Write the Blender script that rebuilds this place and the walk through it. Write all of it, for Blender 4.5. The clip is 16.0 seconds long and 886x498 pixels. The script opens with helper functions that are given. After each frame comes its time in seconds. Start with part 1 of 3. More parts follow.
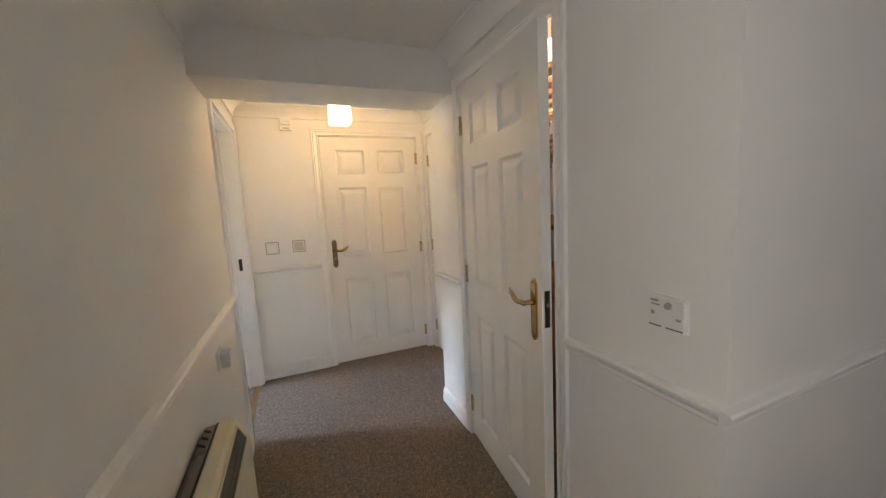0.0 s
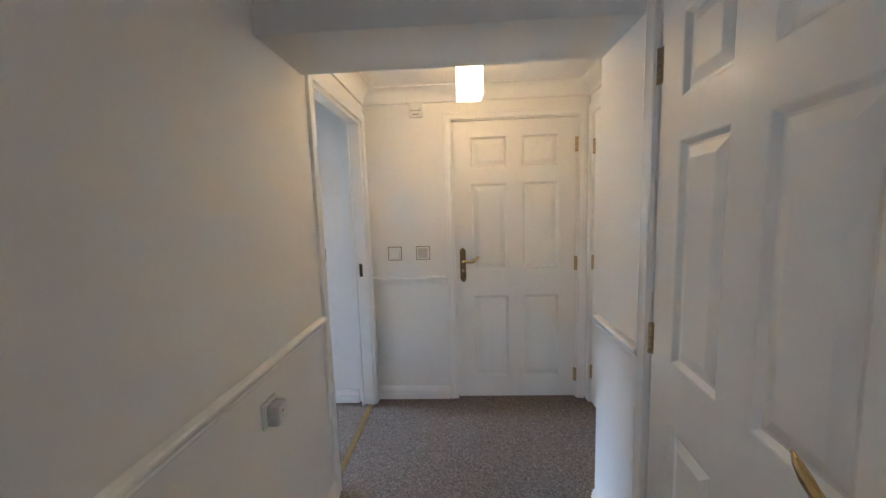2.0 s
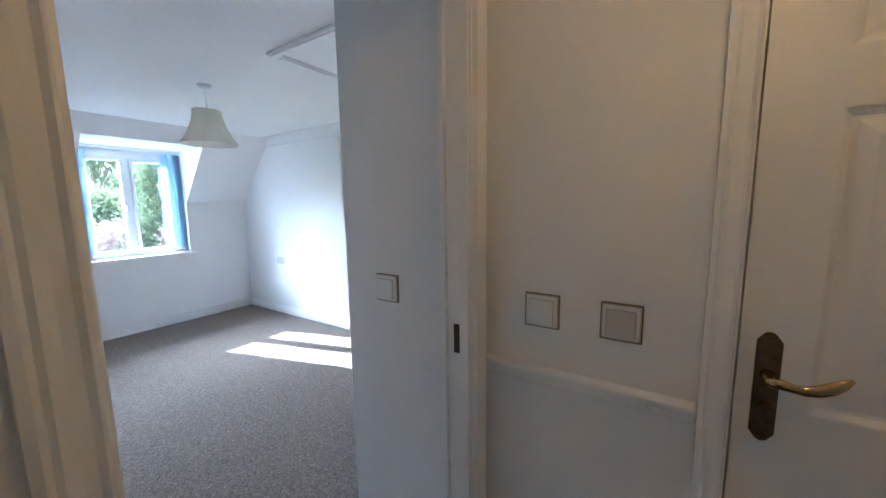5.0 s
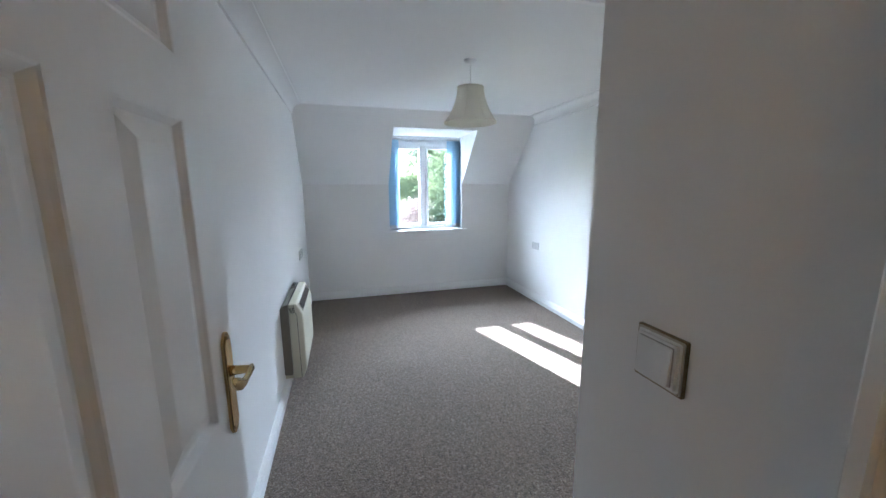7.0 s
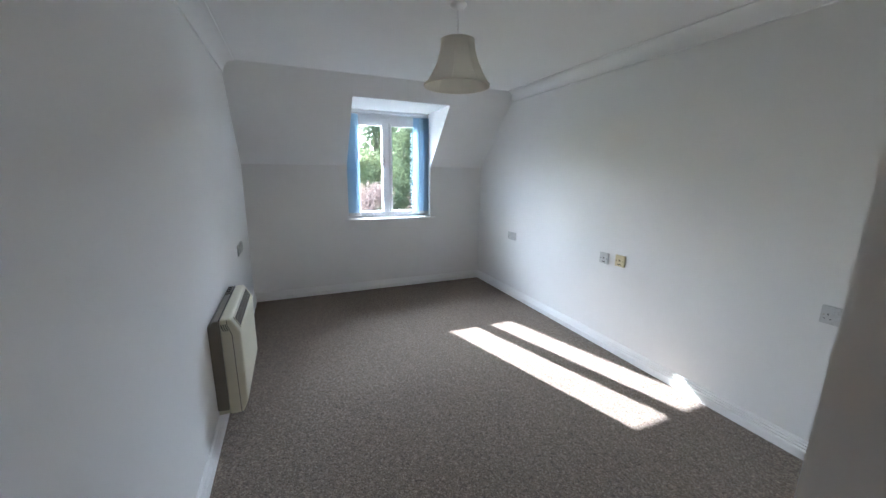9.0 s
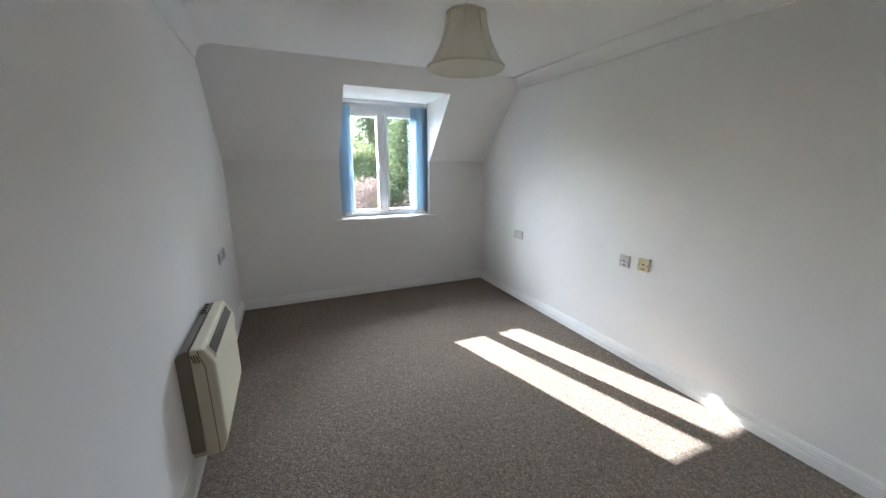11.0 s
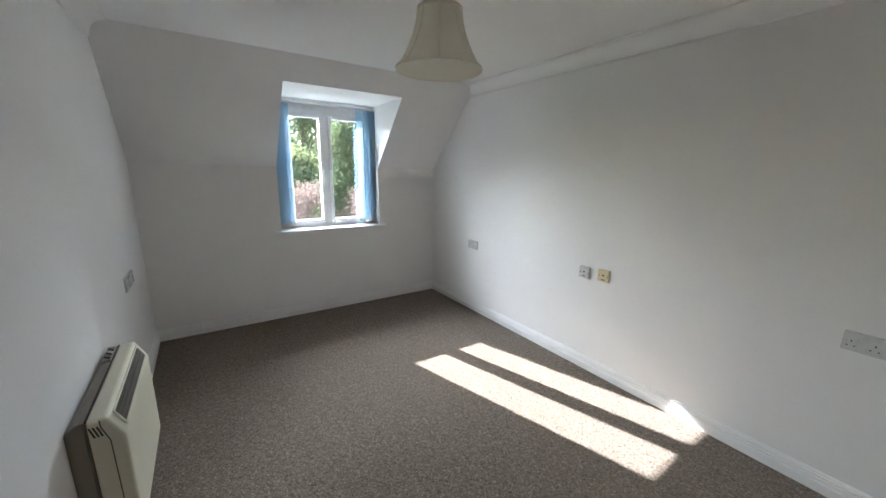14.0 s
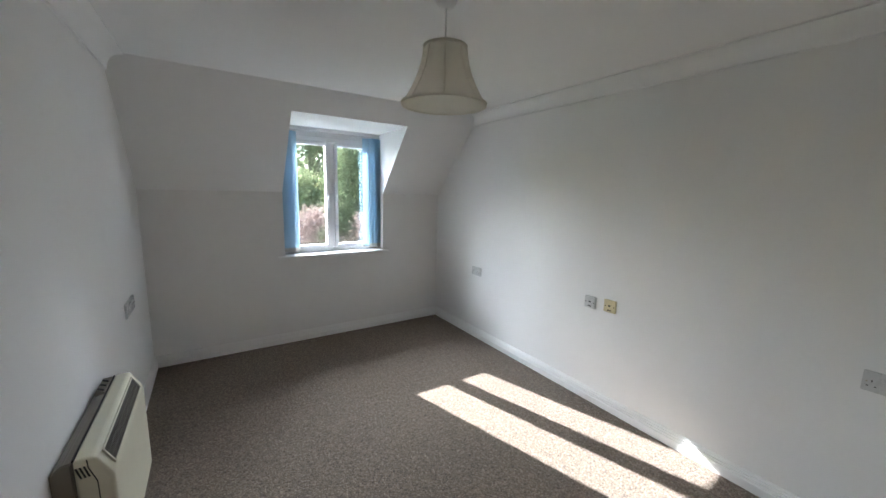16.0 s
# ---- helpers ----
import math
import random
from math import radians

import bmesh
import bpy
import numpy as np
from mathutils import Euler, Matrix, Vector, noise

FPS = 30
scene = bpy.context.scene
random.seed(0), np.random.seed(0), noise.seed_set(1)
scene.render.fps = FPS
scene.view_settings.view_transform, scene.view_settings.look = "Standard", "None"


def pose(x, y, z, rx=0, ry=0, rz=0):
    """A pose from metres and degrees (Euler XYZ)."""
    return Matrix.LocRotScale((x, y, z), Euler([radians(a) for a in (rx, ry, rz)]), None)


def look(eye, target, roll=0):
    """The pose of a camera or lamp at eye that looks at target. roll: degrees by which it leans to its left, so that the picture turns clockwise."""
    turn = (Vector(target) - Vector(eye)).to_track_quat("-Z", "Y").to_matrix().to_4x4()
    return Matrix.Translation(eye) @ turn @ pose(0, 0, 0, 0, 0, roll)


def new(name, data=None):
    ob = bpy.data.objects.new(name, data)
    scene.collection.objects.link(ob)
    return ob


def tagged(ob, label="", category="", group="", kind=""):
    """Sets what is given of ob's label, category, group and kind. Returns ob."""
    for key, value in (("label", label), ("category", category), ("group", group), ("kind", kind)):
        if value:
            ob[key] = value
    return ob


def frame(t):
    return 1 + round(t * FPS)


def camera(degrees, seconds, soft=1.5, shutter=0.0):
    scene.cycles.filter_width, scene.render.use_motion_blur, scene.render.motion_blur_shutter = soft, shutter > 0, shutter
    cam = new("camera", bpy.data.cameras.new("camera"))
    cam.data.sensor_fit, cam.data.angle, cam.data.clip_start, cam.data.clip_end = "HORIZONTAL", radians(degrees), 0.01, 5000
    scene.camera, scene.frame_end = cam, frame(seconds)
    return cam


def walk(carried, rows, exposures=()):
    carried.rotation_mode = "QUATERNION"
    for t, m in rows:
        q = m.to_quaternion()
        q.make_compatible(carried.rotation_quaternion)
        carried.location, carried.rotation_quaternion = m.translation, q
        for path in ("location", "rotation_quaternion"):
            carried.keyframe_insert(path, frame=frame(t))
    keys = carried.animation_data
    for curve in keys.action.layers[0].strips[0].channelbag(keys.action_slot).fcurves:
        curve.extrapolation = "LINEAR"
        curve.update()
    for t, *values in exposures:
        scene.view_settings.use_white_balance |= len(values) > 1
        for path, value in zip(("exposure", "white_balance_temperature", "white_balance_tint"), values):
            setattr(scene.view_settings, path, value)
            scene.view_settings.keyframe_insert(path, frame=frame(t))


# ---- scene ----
cam = camera(102.3, 16.0)
EXPOSURES = [(0, 5.75, 5300, 8), (0.6, 5.66, 5050, 8), (1.5, 5.52, 4850, 8), (3, 5.15, 4550, 8), (5.3, 4.12, 5000, 10), (6.5, 3.86, 5300, 9), (8, 3.58, 5200, 9), (8.7, 3.27, 5450, 10), (10.8, 3.22, 6000, 10), (11.5, 3.22, 6000, 10), (12.1, 3.04, 6080, 10), (13, 3.06, 6080, 10), (14, 3.14, 6080, 10), (16, 3.02, 6050, 10)]
PATH = [
    (0, (0.367, -3.209, 1.383), (1.119, -1.373, 1.132), -3.0),
    (0.5, (0.455, -3.075, 1.396), (0.941, -1.151, 1.146), -2.1),
    (1, (0.544, -2.921, 1.407), (0.848, -0.959, 1.164), -2.6),
    (1.5, (0.633, -2.738, 1.42), (0.668, -0.75, 1.203), -2.5),
    (2, (0.655, -2.522, 1.411), (0.553, -0.537, 1.181), -1.9),
    (2.5, (0.658, -2.241, 1.413), (0.553, -0.258, 1.178), -1.9),
    (3, (0.668, -1.988, 1.405), (0.588, -0.007, 1.142), -2.1),
    (3.2, (0.671, -1.878, 1.402), (0.602, 0.104, 1.146), -2.2),
    (5.3, (0.431, -0.89, 1.404), (-0.861, 0.609, 1.118), -0.2),
    (5.5, (0.396, -0.846, 1.396), (-1.019, 0.533, 1.089), 0.2),
    (6, (0.266, -0.741, 1.392), (-1.364, 0.367, 1.054), 0.4),
    (6.5, (0.174, -0.652, 1.4), (-1.618, 0.162, 1.047), 0.3),
    (7, (0.096, -0.569, 1.4), (-1.8, -0.033, 1.059), -0.3),
    (7.5, (0.011, -0.548, 1.394), (-1.914, -0.14, 1.035), 0.1),
    (8, (-0.153, -0.571, 1.402), (-2.071, -0.135, 1.04), 0.6),
    (8.5, (-0.284, -0.566, 1.382), (-2.139, 0.076, 0.998), 0.7),
    (8.7, (-0.335, -0.571, 1.37), (-2.144, 0.181, 0.966), 0.8),
    (11, (-0.69, -0.507, 1.404), (-2.473, 0.274, 0.943), -0.0),
    (11.5, (-0.795, -0.526, 1.425), (-2.539, 0.349, 0.984), 0.5),
    (12, (-0.874, -0.527, 1.427), (-2.58, 0.432, 1.011), 1.1),
    (12.5, (-0.921, -0.538, 1.42), (-2.606, 0.452, 0.997), 1.5),
    (13, (-0.926, -0.538, 1.422), (-2.59, 0.481, 0.983), 1.5),
    (13.5, (-0.924, -0.539, 1.426), (-2.555, 0.531, 0.985), 1.2),
    (14, (-0.941, -0.558, 1.435), (-2.561, 0.53, 1.0), 1.0),
    (14.5, (-0.946, -0.561, 1.447), (-2.573, 0.525, 1.03), 1.1),
    (15, (-0.939, -0.558, 1.45), (-2.574, 0.527, 1.059), 1.3),
    (15.5, (-0.939, -0.549, 1.46), (-2.578, 0.536, 1.092), 1.4),
    (16, (-0.962, -0.544, 1.472), (-2.614, 0.538, 1.158), 1.4),
]
walk(cam, [(t, look(e, g, r)) for t, e, g, r in PATH], EXPOSURES)

# ---- light ----
SUN_AZ = math.atan2(0.296, 1.0)          # the sunlight's way over the floor, from +x towards +y
SUN_EL = radians(30.1)
world = bpy.data.worlds.new("sky")
scene.world = world
world.use_nodes = True
sky = world.node_tree.nodes.new("ShaderNodeTexSky")
sky.sky_type = "NISHITA"
sky.sun_disc = False
sky.sun_elevation = SUN_EL
sky.sun_rotation = radians(252.4)
world.node_tree.nodes["Background"].inputs["Strength"].default_value = 0.15
world.node_tree.links.new(sky.outputs[0], world.node_tree.nodes["Background"].inputs["Color"])

sun_data = bpy.data.lights.new("sun", "SUN")
sun_data.energy, sun_data.angle, sun_data.color = 4.4, radians(0.5), (1.0, 0.98, 0.96)
sun = new("sun", sun_data)
way = Vector((math.cos(SUN_EL) * math.cos(SUN_AZ), math.cos(SUN_EL) * math.sin(SUN_AZ), -math.sin(SUN_EL)))
sun.matrix_world = look((-12, -4, 8), Vector((-12, -4, 8)) + way)

day_data = bpy.data.lights.new("dormer_daylight", "AREA")    # the open sky above the trees, as it falls into the dormer
day_data.shape, day_data.size, day_data.size_y = "RECTANGLE", 5.0, 1.9
day_data.energy, day_data.color = 240.0, (0.88, 0.94, 1.0)
new("dormer_daylight", day_data).matrix_world = look((-7.4, 0.2, 3.25), (-4.4, 0.5, 2.1))
back_data = bpy.data.lights.new("corridor_fill", "AREA")    # added fill lamp in an invented opening behind the start of the walk
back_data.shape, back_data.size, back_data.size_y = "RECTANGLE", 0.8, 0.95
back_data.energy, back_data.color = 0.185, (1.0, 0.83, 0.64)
new("corridor_fill", back_data).matrix_world = look((-0.03, -3.8, 1.425), (1.0, -3.8, 1.425))
cup_data = bpy.data.lights.new("cupboard_bulb", "POINT")
cup_data.energy, cup_data.color, cup_data.shadow_soft_size = 0.7, (1.0, 0.66, 0.35), 0.03
new("cupboard_bulb", cup_data).location = (1.75, -1.75, 2.1)


# ---- materials ----
def material(name, color, rough=0.5, metal=0.0, vary=0.06, scale=6.0, grain=0.0, grain_scale=400.0, bump=0.0,
             bump_scale=300.0, stretch=(1, 1, 1), spec=0.5, sheen=0.0, coat=0.0, by_object=0.0):
    m = bpy.data.materials.new(name)
    m.use_nodes = True
    nt = m.node_tree
    b = nt.nodes["Principled BSDF"]
    b.inputs["Roughness"].default_value, b.inputs["Metallic"].default_value = rough, metal
    b.inputs["Specular IOR Level"].default_value = spec
    b.inputs["Sheen Weight"].default_value = sheen
    b.inputs["Coat Weight"].default_value = coat
    co = nt.nodes.new("ShaderNodeTexCoord")
    mp = nt.nodes.new("ShaderNodeMapping")
    mp.inputs["Scale"].default_value = stretch
    nt.links.new(co.outputs["Object"], mp.inputs[0])

    def wave(sc, detail, rg):
        n = nt.nodes.new("ShaderNodeTexNoise")
        n.inputs["Scale"].default_value, n.inputs["Detail"].default_value, n.inputs["Roughness"].default_value = sc, detail, rg
        nt.links.new(mp.outputs[0], n.inputs[0])
        return n.outputs[0]

    def mixed(a, fac, lo, hi):
        r = nt.nodes.new("ShaderNodeMapRange")
        r.inputs[1].default_value, r.inputs[2].default_value, r.inputs[3].default_value, r.inputs[4].default_value = 0.3, 0.7, lo, hi
        nt.links.new(fac, r.inputs[0])
        v = nt.nodes.new("ShaderNodeMix")
        v.data_type, v.blend_type = "RGBA", "MULTIPLY"
        v.inputs[0].default_value = 1.0
        nt.links.new(a, v.inputs[6])
        nt.links.new(r.outputs[0], v.inputs[7])
        return v.outputs[2]
    rgb = nt.nodes.new("ShaderNodeRGB")
    rgb.outputs[0].default_value = (*color, 1)
    out = mixed(rgb.outputs[0], wave(scale, 4, 0.6), 1 - vary, 1 + vary * 0.5)
    if grain:
        out = mixed(out, wave(grain_scale, 2, 0.7), 1 - grain, 1 + grain * 0.6)
    if by_object:
        info = nt.nodes.new("ShaderNodeObjectInfo")
        out = mixed(out, info.outputs["Random"], 1 - by_object, 1 + by_object)
    nt.links.new(out, b.inputs["Base Color"])
    rr = nt.nodes.new("ShaderNodeMapRange")
    rr.inputs[3].default_value, rr.inputs[4].default_value = max(rough - 0.08, 0.02), min(rough + 0.08, 1)
    nt.links.new(wave(scale * 3, 3, 0.6), rr.inputs[0])
    nt.links.new(rr.outputs[0], b.inputs["Roughness"])
    if bump:
        bp = nt.nodes.new("ShaderNodeBump")
        bp.inputs["Strength"].default_value, bp.inputs["Distance"].default_value = 1.0, bump
        nt.links.new(wave(bump_scale, 3, 0.6), bp.inputs["Height"])
        nt.links.new(bp.outputs[0], b.inputs["Normal"])
    return m


WALL = material("wall_paint", (0.83, 0.822, 0.805), 0.75, vary=0.025, scale=1.6, bump=0.0004, bump_scale=160)
CEIL = material("ceiling_paint", (0.84, 0.84, 0.83), 0.85, vary=0.02, scale=2, bump=0.0004, bump_scale=120)
GLOSS = material("satin_white_paint", (0.86, 0.855, 0.84), 0.32, vary=0.02, scale=3, bump=0.00015, bump_scale=90)
DOORP = material("grained_white_door_paint", (0.82, 0.81, 0.79), 0.36, vary=0.02, scale=3, bump=0.0003, bump_scale=60, stretch=(2.2, 2.2, 0.12))
BRASS = material("brass", (0.60, 0.43, 0.19), 0.16, metal=1.0, vary=0.12, scale=25)
AGED = material("aged_brass", (0.22, 0.16, 0.09), 0.35, metal=1.0, vary=0.25, scale=40)
HINGE = material("tarnished_hinge_brass", (0.50, 0.40, 0.24), 0.3, metal=1.0, vary=0.25, scale=60)
STEEL = material("hinge_steel", (0.50, 0.46, 0.38), 0.3, metal=1.0, vary=0.1, scale=30)
CREAM = material("cream_enamel", (0.66, 0.62, 0.475), 0.55, vary=0.03, scale=4, bump=0.00008, bump_scale=300)
TAUPE = material("taupe_steel", (0.22, 0.195, 0.155), 0.5, vary=0.06, scale=8)
DARK = material("dark_slot", (0.025, 0.023, 0.02), 0.6, vary=0.1)
PLASTIC = material("white_plastic", (0.80, 0.80, 0.78), 0.3, vary=0.02, scale=15)
# white plastic with the darker room's reflection put into its colour
DIMMEDP = material("dimmed_white_plastic", (0.60, 0.60, 0.585), 0.28, vary=0.02, scale=15)
BRONZE = material("dark_bronze", (0.045, 0.036, 0.028), 0.35, metal=0.6, vary=0.2, scale=40)
YELLOWED = material("yellowed_plastic", (0.66, 0.58, 0.36), 0.35, vary=0.04, scale=15)
GREYP = material("grey_plastic", (0.36, 0.345, 0.32), 0.4, vary=0.05, scale=15)
UPVC = material("white_upvc", (0.84, 0.85, 0.86), 0.25, vary=0.02, scale=5)
TIMBER = material("shelf_timber", (0.42, 0.25, 0.11), 0.55, vary=0.2, scale=5, grain=0.2, grain_scale=60, stretch=(8, 1, 8))
COPPER = material("copper_tank", (0.55, 0.25, 0.10), 0.35, metal=0.7, vary=0.2, scale=8)


def carpet():
    m = bpy.data.materials.new("loop_pile_carpet")
    m.use_nodes = True
    nt = m.node_tree
    b = nt.nodes["Principled BSDF"]
    b.inputs["Roughness"].default_value, b.inputs["Specular IOR Level"].default_value = 0.95, 0.1
    b.inputs["Sheen Weight"].default_value = 0.15
    co = nt.nodes.new("ShaderNodeTexCoord")
    vor = nt.nodes.new("ShaderNodeTexVoronoi")
    vor.inputs["Scale"].default_value = 185
    nt.links.new(co.outputs["Object"], vor.inputs[0])
    sep = nt.nodes.new("ShaderNodeSeparateColor")
    nt.links.new(vor.outputs["Color"], sep.inputs[0])
    ramp = nt.nodes.new("ShaderNodeValToRGB")
    el = ramp.color_ramp.elements
    el[0].position, el[0].color = 0.0, (0.102, 0.077, 0.057, 1)
    el[1].position, el[1].color = 1.0, (0.365, 0.298, 0.232, 1)
    for p, c in ((0.2, (0.156, 0.120, 0.090, 1)), (0.55, (0.208, 0.163, 0.123, 1)), (0.85, (0.266, 0.212, 0.162, 1))):
        e = el.new(p)
        e.color = c
    nt.links.new(sep.outputs[0], ramp.inputs[0])
    big = nt.nodes.new("ShaderNodeTexNoise")
    big.inputs["Scale"].default_value, big.inputs["Detail"].default_value = 48.0, 4.0
    nt.links.new(co.outputs["Object"], big.inputs[0])
    rng = nt.nodes.new("ShaderNodeMapRange")
    rng.inputs[1].default_value, rng.inputs[2].default_value, rng.inputs[3].default_value, rng.inputs[4].default_value = 0.3, 0.7, 0.72, 1.12
    nt.links.new(big.outputs[0], rng.inputs[0])
    mul = nt.nodes.new("ShaderNodeMix")
    mul.data_type, mul.blend_type = "RGBA", "MULTIPLY"
    mul.inputs[0].default_value = 1.0
    nt.links.new(ramp.outputs[0], mul.inputs[6])
    nt.links.new(rng.outputs[0], mul.inputs[7])
    nt.links.new(mul.outputs[2], b.inputs["Base Color"])
    bp = nt.nodes.new("ShaderNodeBump")
    bp.invert = True
    bp.inputs["Distance"].default_value = 0.005
    nt.links.new(vor.outputs["Distance"], bp.inputs["Height"])
    nt.links.new(bp.outputs[0], b.inputs["Normal"])
    return m


CARPET = carpet()


def cloth(name, color, through_share, weave=900.0):
    """A thin fabric that lets part of the light through."""
    m = material(name, color, 0.85, vary=0.05, scale=4, grain=0.12, grain_scale=weave, spec=0.2)
    nt = m.node_tree
    b = nt.nodes["Principled BSDF"]
    t = nt.nodes.new("ShaderNodeBsdfTranslucent")
    mx = nt.nodes.new("ShaderNodeMixShader")
    mx.inputs[0].default_value = through_share
    nt.links.new(b.inputs["Base Color"].links[0].from_socket, t.inputs[0])
    nt.links.new(b.outputs[0], mx.inputs[1])
    nt.links.new(t.outputs[0], mx.inputs[2])
    nt.links.new(mx.outputs[0], nt.nodes["Material Output"].inputs[0])
    return m


BLIND = cloth("blue_blind_fabric", (0.40, 0.58, 0.73), 0.12)
SHADE = cloth("cream_shade_fabric", (0.84, 0.81, 0.71), 0.5)
PIPING = cloth("cream_shade_tape", (0.84, 0.805, 0.70), 0.45)
BACKING = cloth("cream_backing_cloth", (0.80, 0.69, 0.56), 0.01)
LEAF = cloth("leaf_green", (0.155, 0.18, 0.095), 0.5, 40.0)
LEAF_LIGHT = cloth("leaf_yellow_green", (0.25, 0.27, 0.14), 0.5, 40.0)
LEAF_RED = cloth("heather_pink_brown", (0.27, 0.19, 0.17), 0.4, 40.0)
BARK = material("bark", (0.14, 0.11, 0.085), 0.9, vary=0.3, scale=12, bump=0.01, bump_scale=30)
GRASS = material("lawn", (0.10, 0.15, 0.04), 0.95, vary=0.3, scale=3, grain=0.3, grain_scale=60)
ROOF = material("roof_tile", (0.20, 0.13, 0.10), 0.85, vary=0.2, scale=9, bump=0.004, bump_scale=60)


def glass(name, tint=(1, 1, 1)):
    m = bpy.data.materials.new(name)
    m.use_nodes = True
    nt = m.node_tree
    tr = nt.nodes.new("ShaderNodeBsdfTransparent")
    tr.inputs[0].default_value = (*tint, 1)
    gl = nt.nodes.new("ShaderNodeBsdfGlossy")
    gl.inputs["Roughness"].default_value = 0.0
    fr = nt.nodes.new("ShaderNodeFresnel")
    fr.inputs[0].default_value = 1.5
    mx = nt.nodes.new("ShaderNodeMixShader")
    nt.links.new(fr.outputs[0], mx.inputs[0])
    nt.links.new(tr.outputs[0], mx.inputs[1])
    nt.links.new(gl.outputs[0], mx.inputs[2])
    nt.links.new(mx.outputs[0], nt.nodes["Material Output"].inputs[0])
    return m


GLASS = glass("window_glass", (0.97, 0.99, 0.98))


def lit(name, color, strength):
    m = bpy.data.materials.new(name)
    m.use_nodes = True
    b = m.node_tree.nodes["Principled BSDF"]
    b.inputs["Base Color"].default_value = (0.9, 0.88, 0.8, 1)
    b.inputs["Roughness"].default_value = 0.5
    b.inputs["Emission Color"].default_value = (*color, 1)
    b.inputs["Emission Strength"].default_value = strength
    return m


LAMPGLASS = lit("lit_frosted_glass", (1.0, 0.56, 0.20), 0.48)


# ---- geometry helpers ----
def finish(name, bm, mat, parent=None, label="", smooth=False):
    me = bpy.data.meshes.new(name)
    bmesh.ops.recalc_face_normals(bm, faces=bm.faces)
    bm.to_mesh(me)
    bm.free()
    for mt in (mat if isinstance(mat, (list, tuple)) else [mat]):
        me.materials.append(mt)
    if smooth:
        for p in me.polygons:
            p.use_smooth = True
    ob = new(name, me)
    if parent is not None:
        ob.parent = parent
    if label:
        ob["label"] = label
    return ob


def part(name, bm, mat, parent, label="", smooth=False):
    return finish(name, bm, mat, parent, label, smooth)


def thing(name, m, label, category, group="", kind=""):
    ob = new(name)
    ob.empty_display_size = 0.05
    ob.matrix_world = m
    return tagged(ob, label, category, group, kind)


def add_box(bm, x0, x1, y0, y1, z0, z1, bevel=0.0, segs=2):
    vs = [bm.verts.new((x, y, z)) for x in (x0, x1) for y in (y0, y1) for z in (z0, z1)]
    fs = [bm.faces.new([vs[i] for i in q]) for q in ((0, 1, 3, 2), (4, 6, 7, 5), (0, 4, 5, 1), (2, 3, 7, 6), (0, 2, 6, 4), (1, 5, 7, 3))]
    if bevel:
        bmesh.ops.bevel(bm, geom=list({e for f in fs for e in f.edges}), offset=bevel, segments=segs, affect="EDGES", profile=0.5)
    return bm


def box(x0, x1, y0, y1, z0, z1, bevel=0.0, segs=2):
    return add_box(bmesh.new(), x0, x1, y0, y1, z0, z1, bevel, segs)


def add_prism(bm, outline, axis, a, b):
    """An outline of two coordinates, drawn out along an axis from a to b."""
    def at(p, d):
        return {"x": (d, p[0], p[1]), "y": (p[0], d, p[1]), "z": (p[0], p[1], d)}[axis]
    lo = [bm.verts.new(at(p, a)) for p in outline]
    hi = [bm.verts.new(at(p, b)) for p in outline]
    bm.faces.new(lo)
    bm.faces.new(hi)
    n = len(lo)
    for i in range(n):
        bm.faces.new((lo[i], lo[(i + 1) % n], hi[(i + 1) % n], hi[i]))
    return bm


def prism(outline, axis, a, b):
    return add_prism(bmesh.new(), outline, axis, a, b)


def add_lathe(bm, prof, n=32, at=(0, 0, 0)):
    """A profile of radius and height, turned about z; ends at radius 0 close."""
    rings = []
    for r, z in prof:
        if r < 1e-6:
            rings.append([bm.verts.new((at[0], at[1], at[2] + z))])
        else:
            rings.append([bm.verts.new((at[0] + r * math.cos(2 * math.pi * i / n), at[1] + r * math.sin(2 * math.pi * i / n), at[2] + z)) for i in range(n)])
    for p, q in zip(rings, rings[1:]):
        for i in range(n):
            j = (i + 1) % n
            if len(p) == 1 and len(q) > 1:
                bm.faces.new((p[0], q[i], q[j]))
            elif len(q) == 1 and len(p) > 1:
                bm.faces.new((p[i], p[j], q[0]))
            elif len(p) > 1:
                bm.faces.new((p[i], p[j], q[j], q[i]))
    return bm


def lathe(prof, n=32, at=(0, 0, 0)):
    return add_lathe(bmesh.new(), prof, n, at)


def add_tube(bm, pts, radii, n=12, flat=1.0):
    """A tube through points; flat squeezes it across its second direction."""
    pts = [Vector(p) for p in pts]
    rings = []
    for i, p in enumerate(pts):
        d = (pts[min(i + 1, len(pts) - 1)] - pts[max(i - 1, 0)]).normalized()
        u = d.cross(Vector((0, 0, 1)))
        u = u.normalized() if u.length > 1e-4 else Vector((1, 0, 0))
        v = d.cross(u)
        rings.append([bm.verts.new(p + radii[i] * (math.cos(2 * math.pi * k / n) * u * flat + math.sin(2 * math.pi * k / n) * v)) for k in range(n)])
    for p, q in zip(rings, rings[1:]):
        for k in range(n):
            bm.faces.new((p[k], p[(k + 1) % n], q[(k + 1) % n], q[k]))
    bm.faces.new(rings[0])
    bm.faces.new(rings[-1])
    return bm


def tube(pts, radii, n=12, flat=1.0):
    return add_tube(bmesh.new(), pts, radii, n, flat)


def structure(name, bm, mat, label, category):
    return tagged(finish(name, bm, mat), label, category, kind="structure")


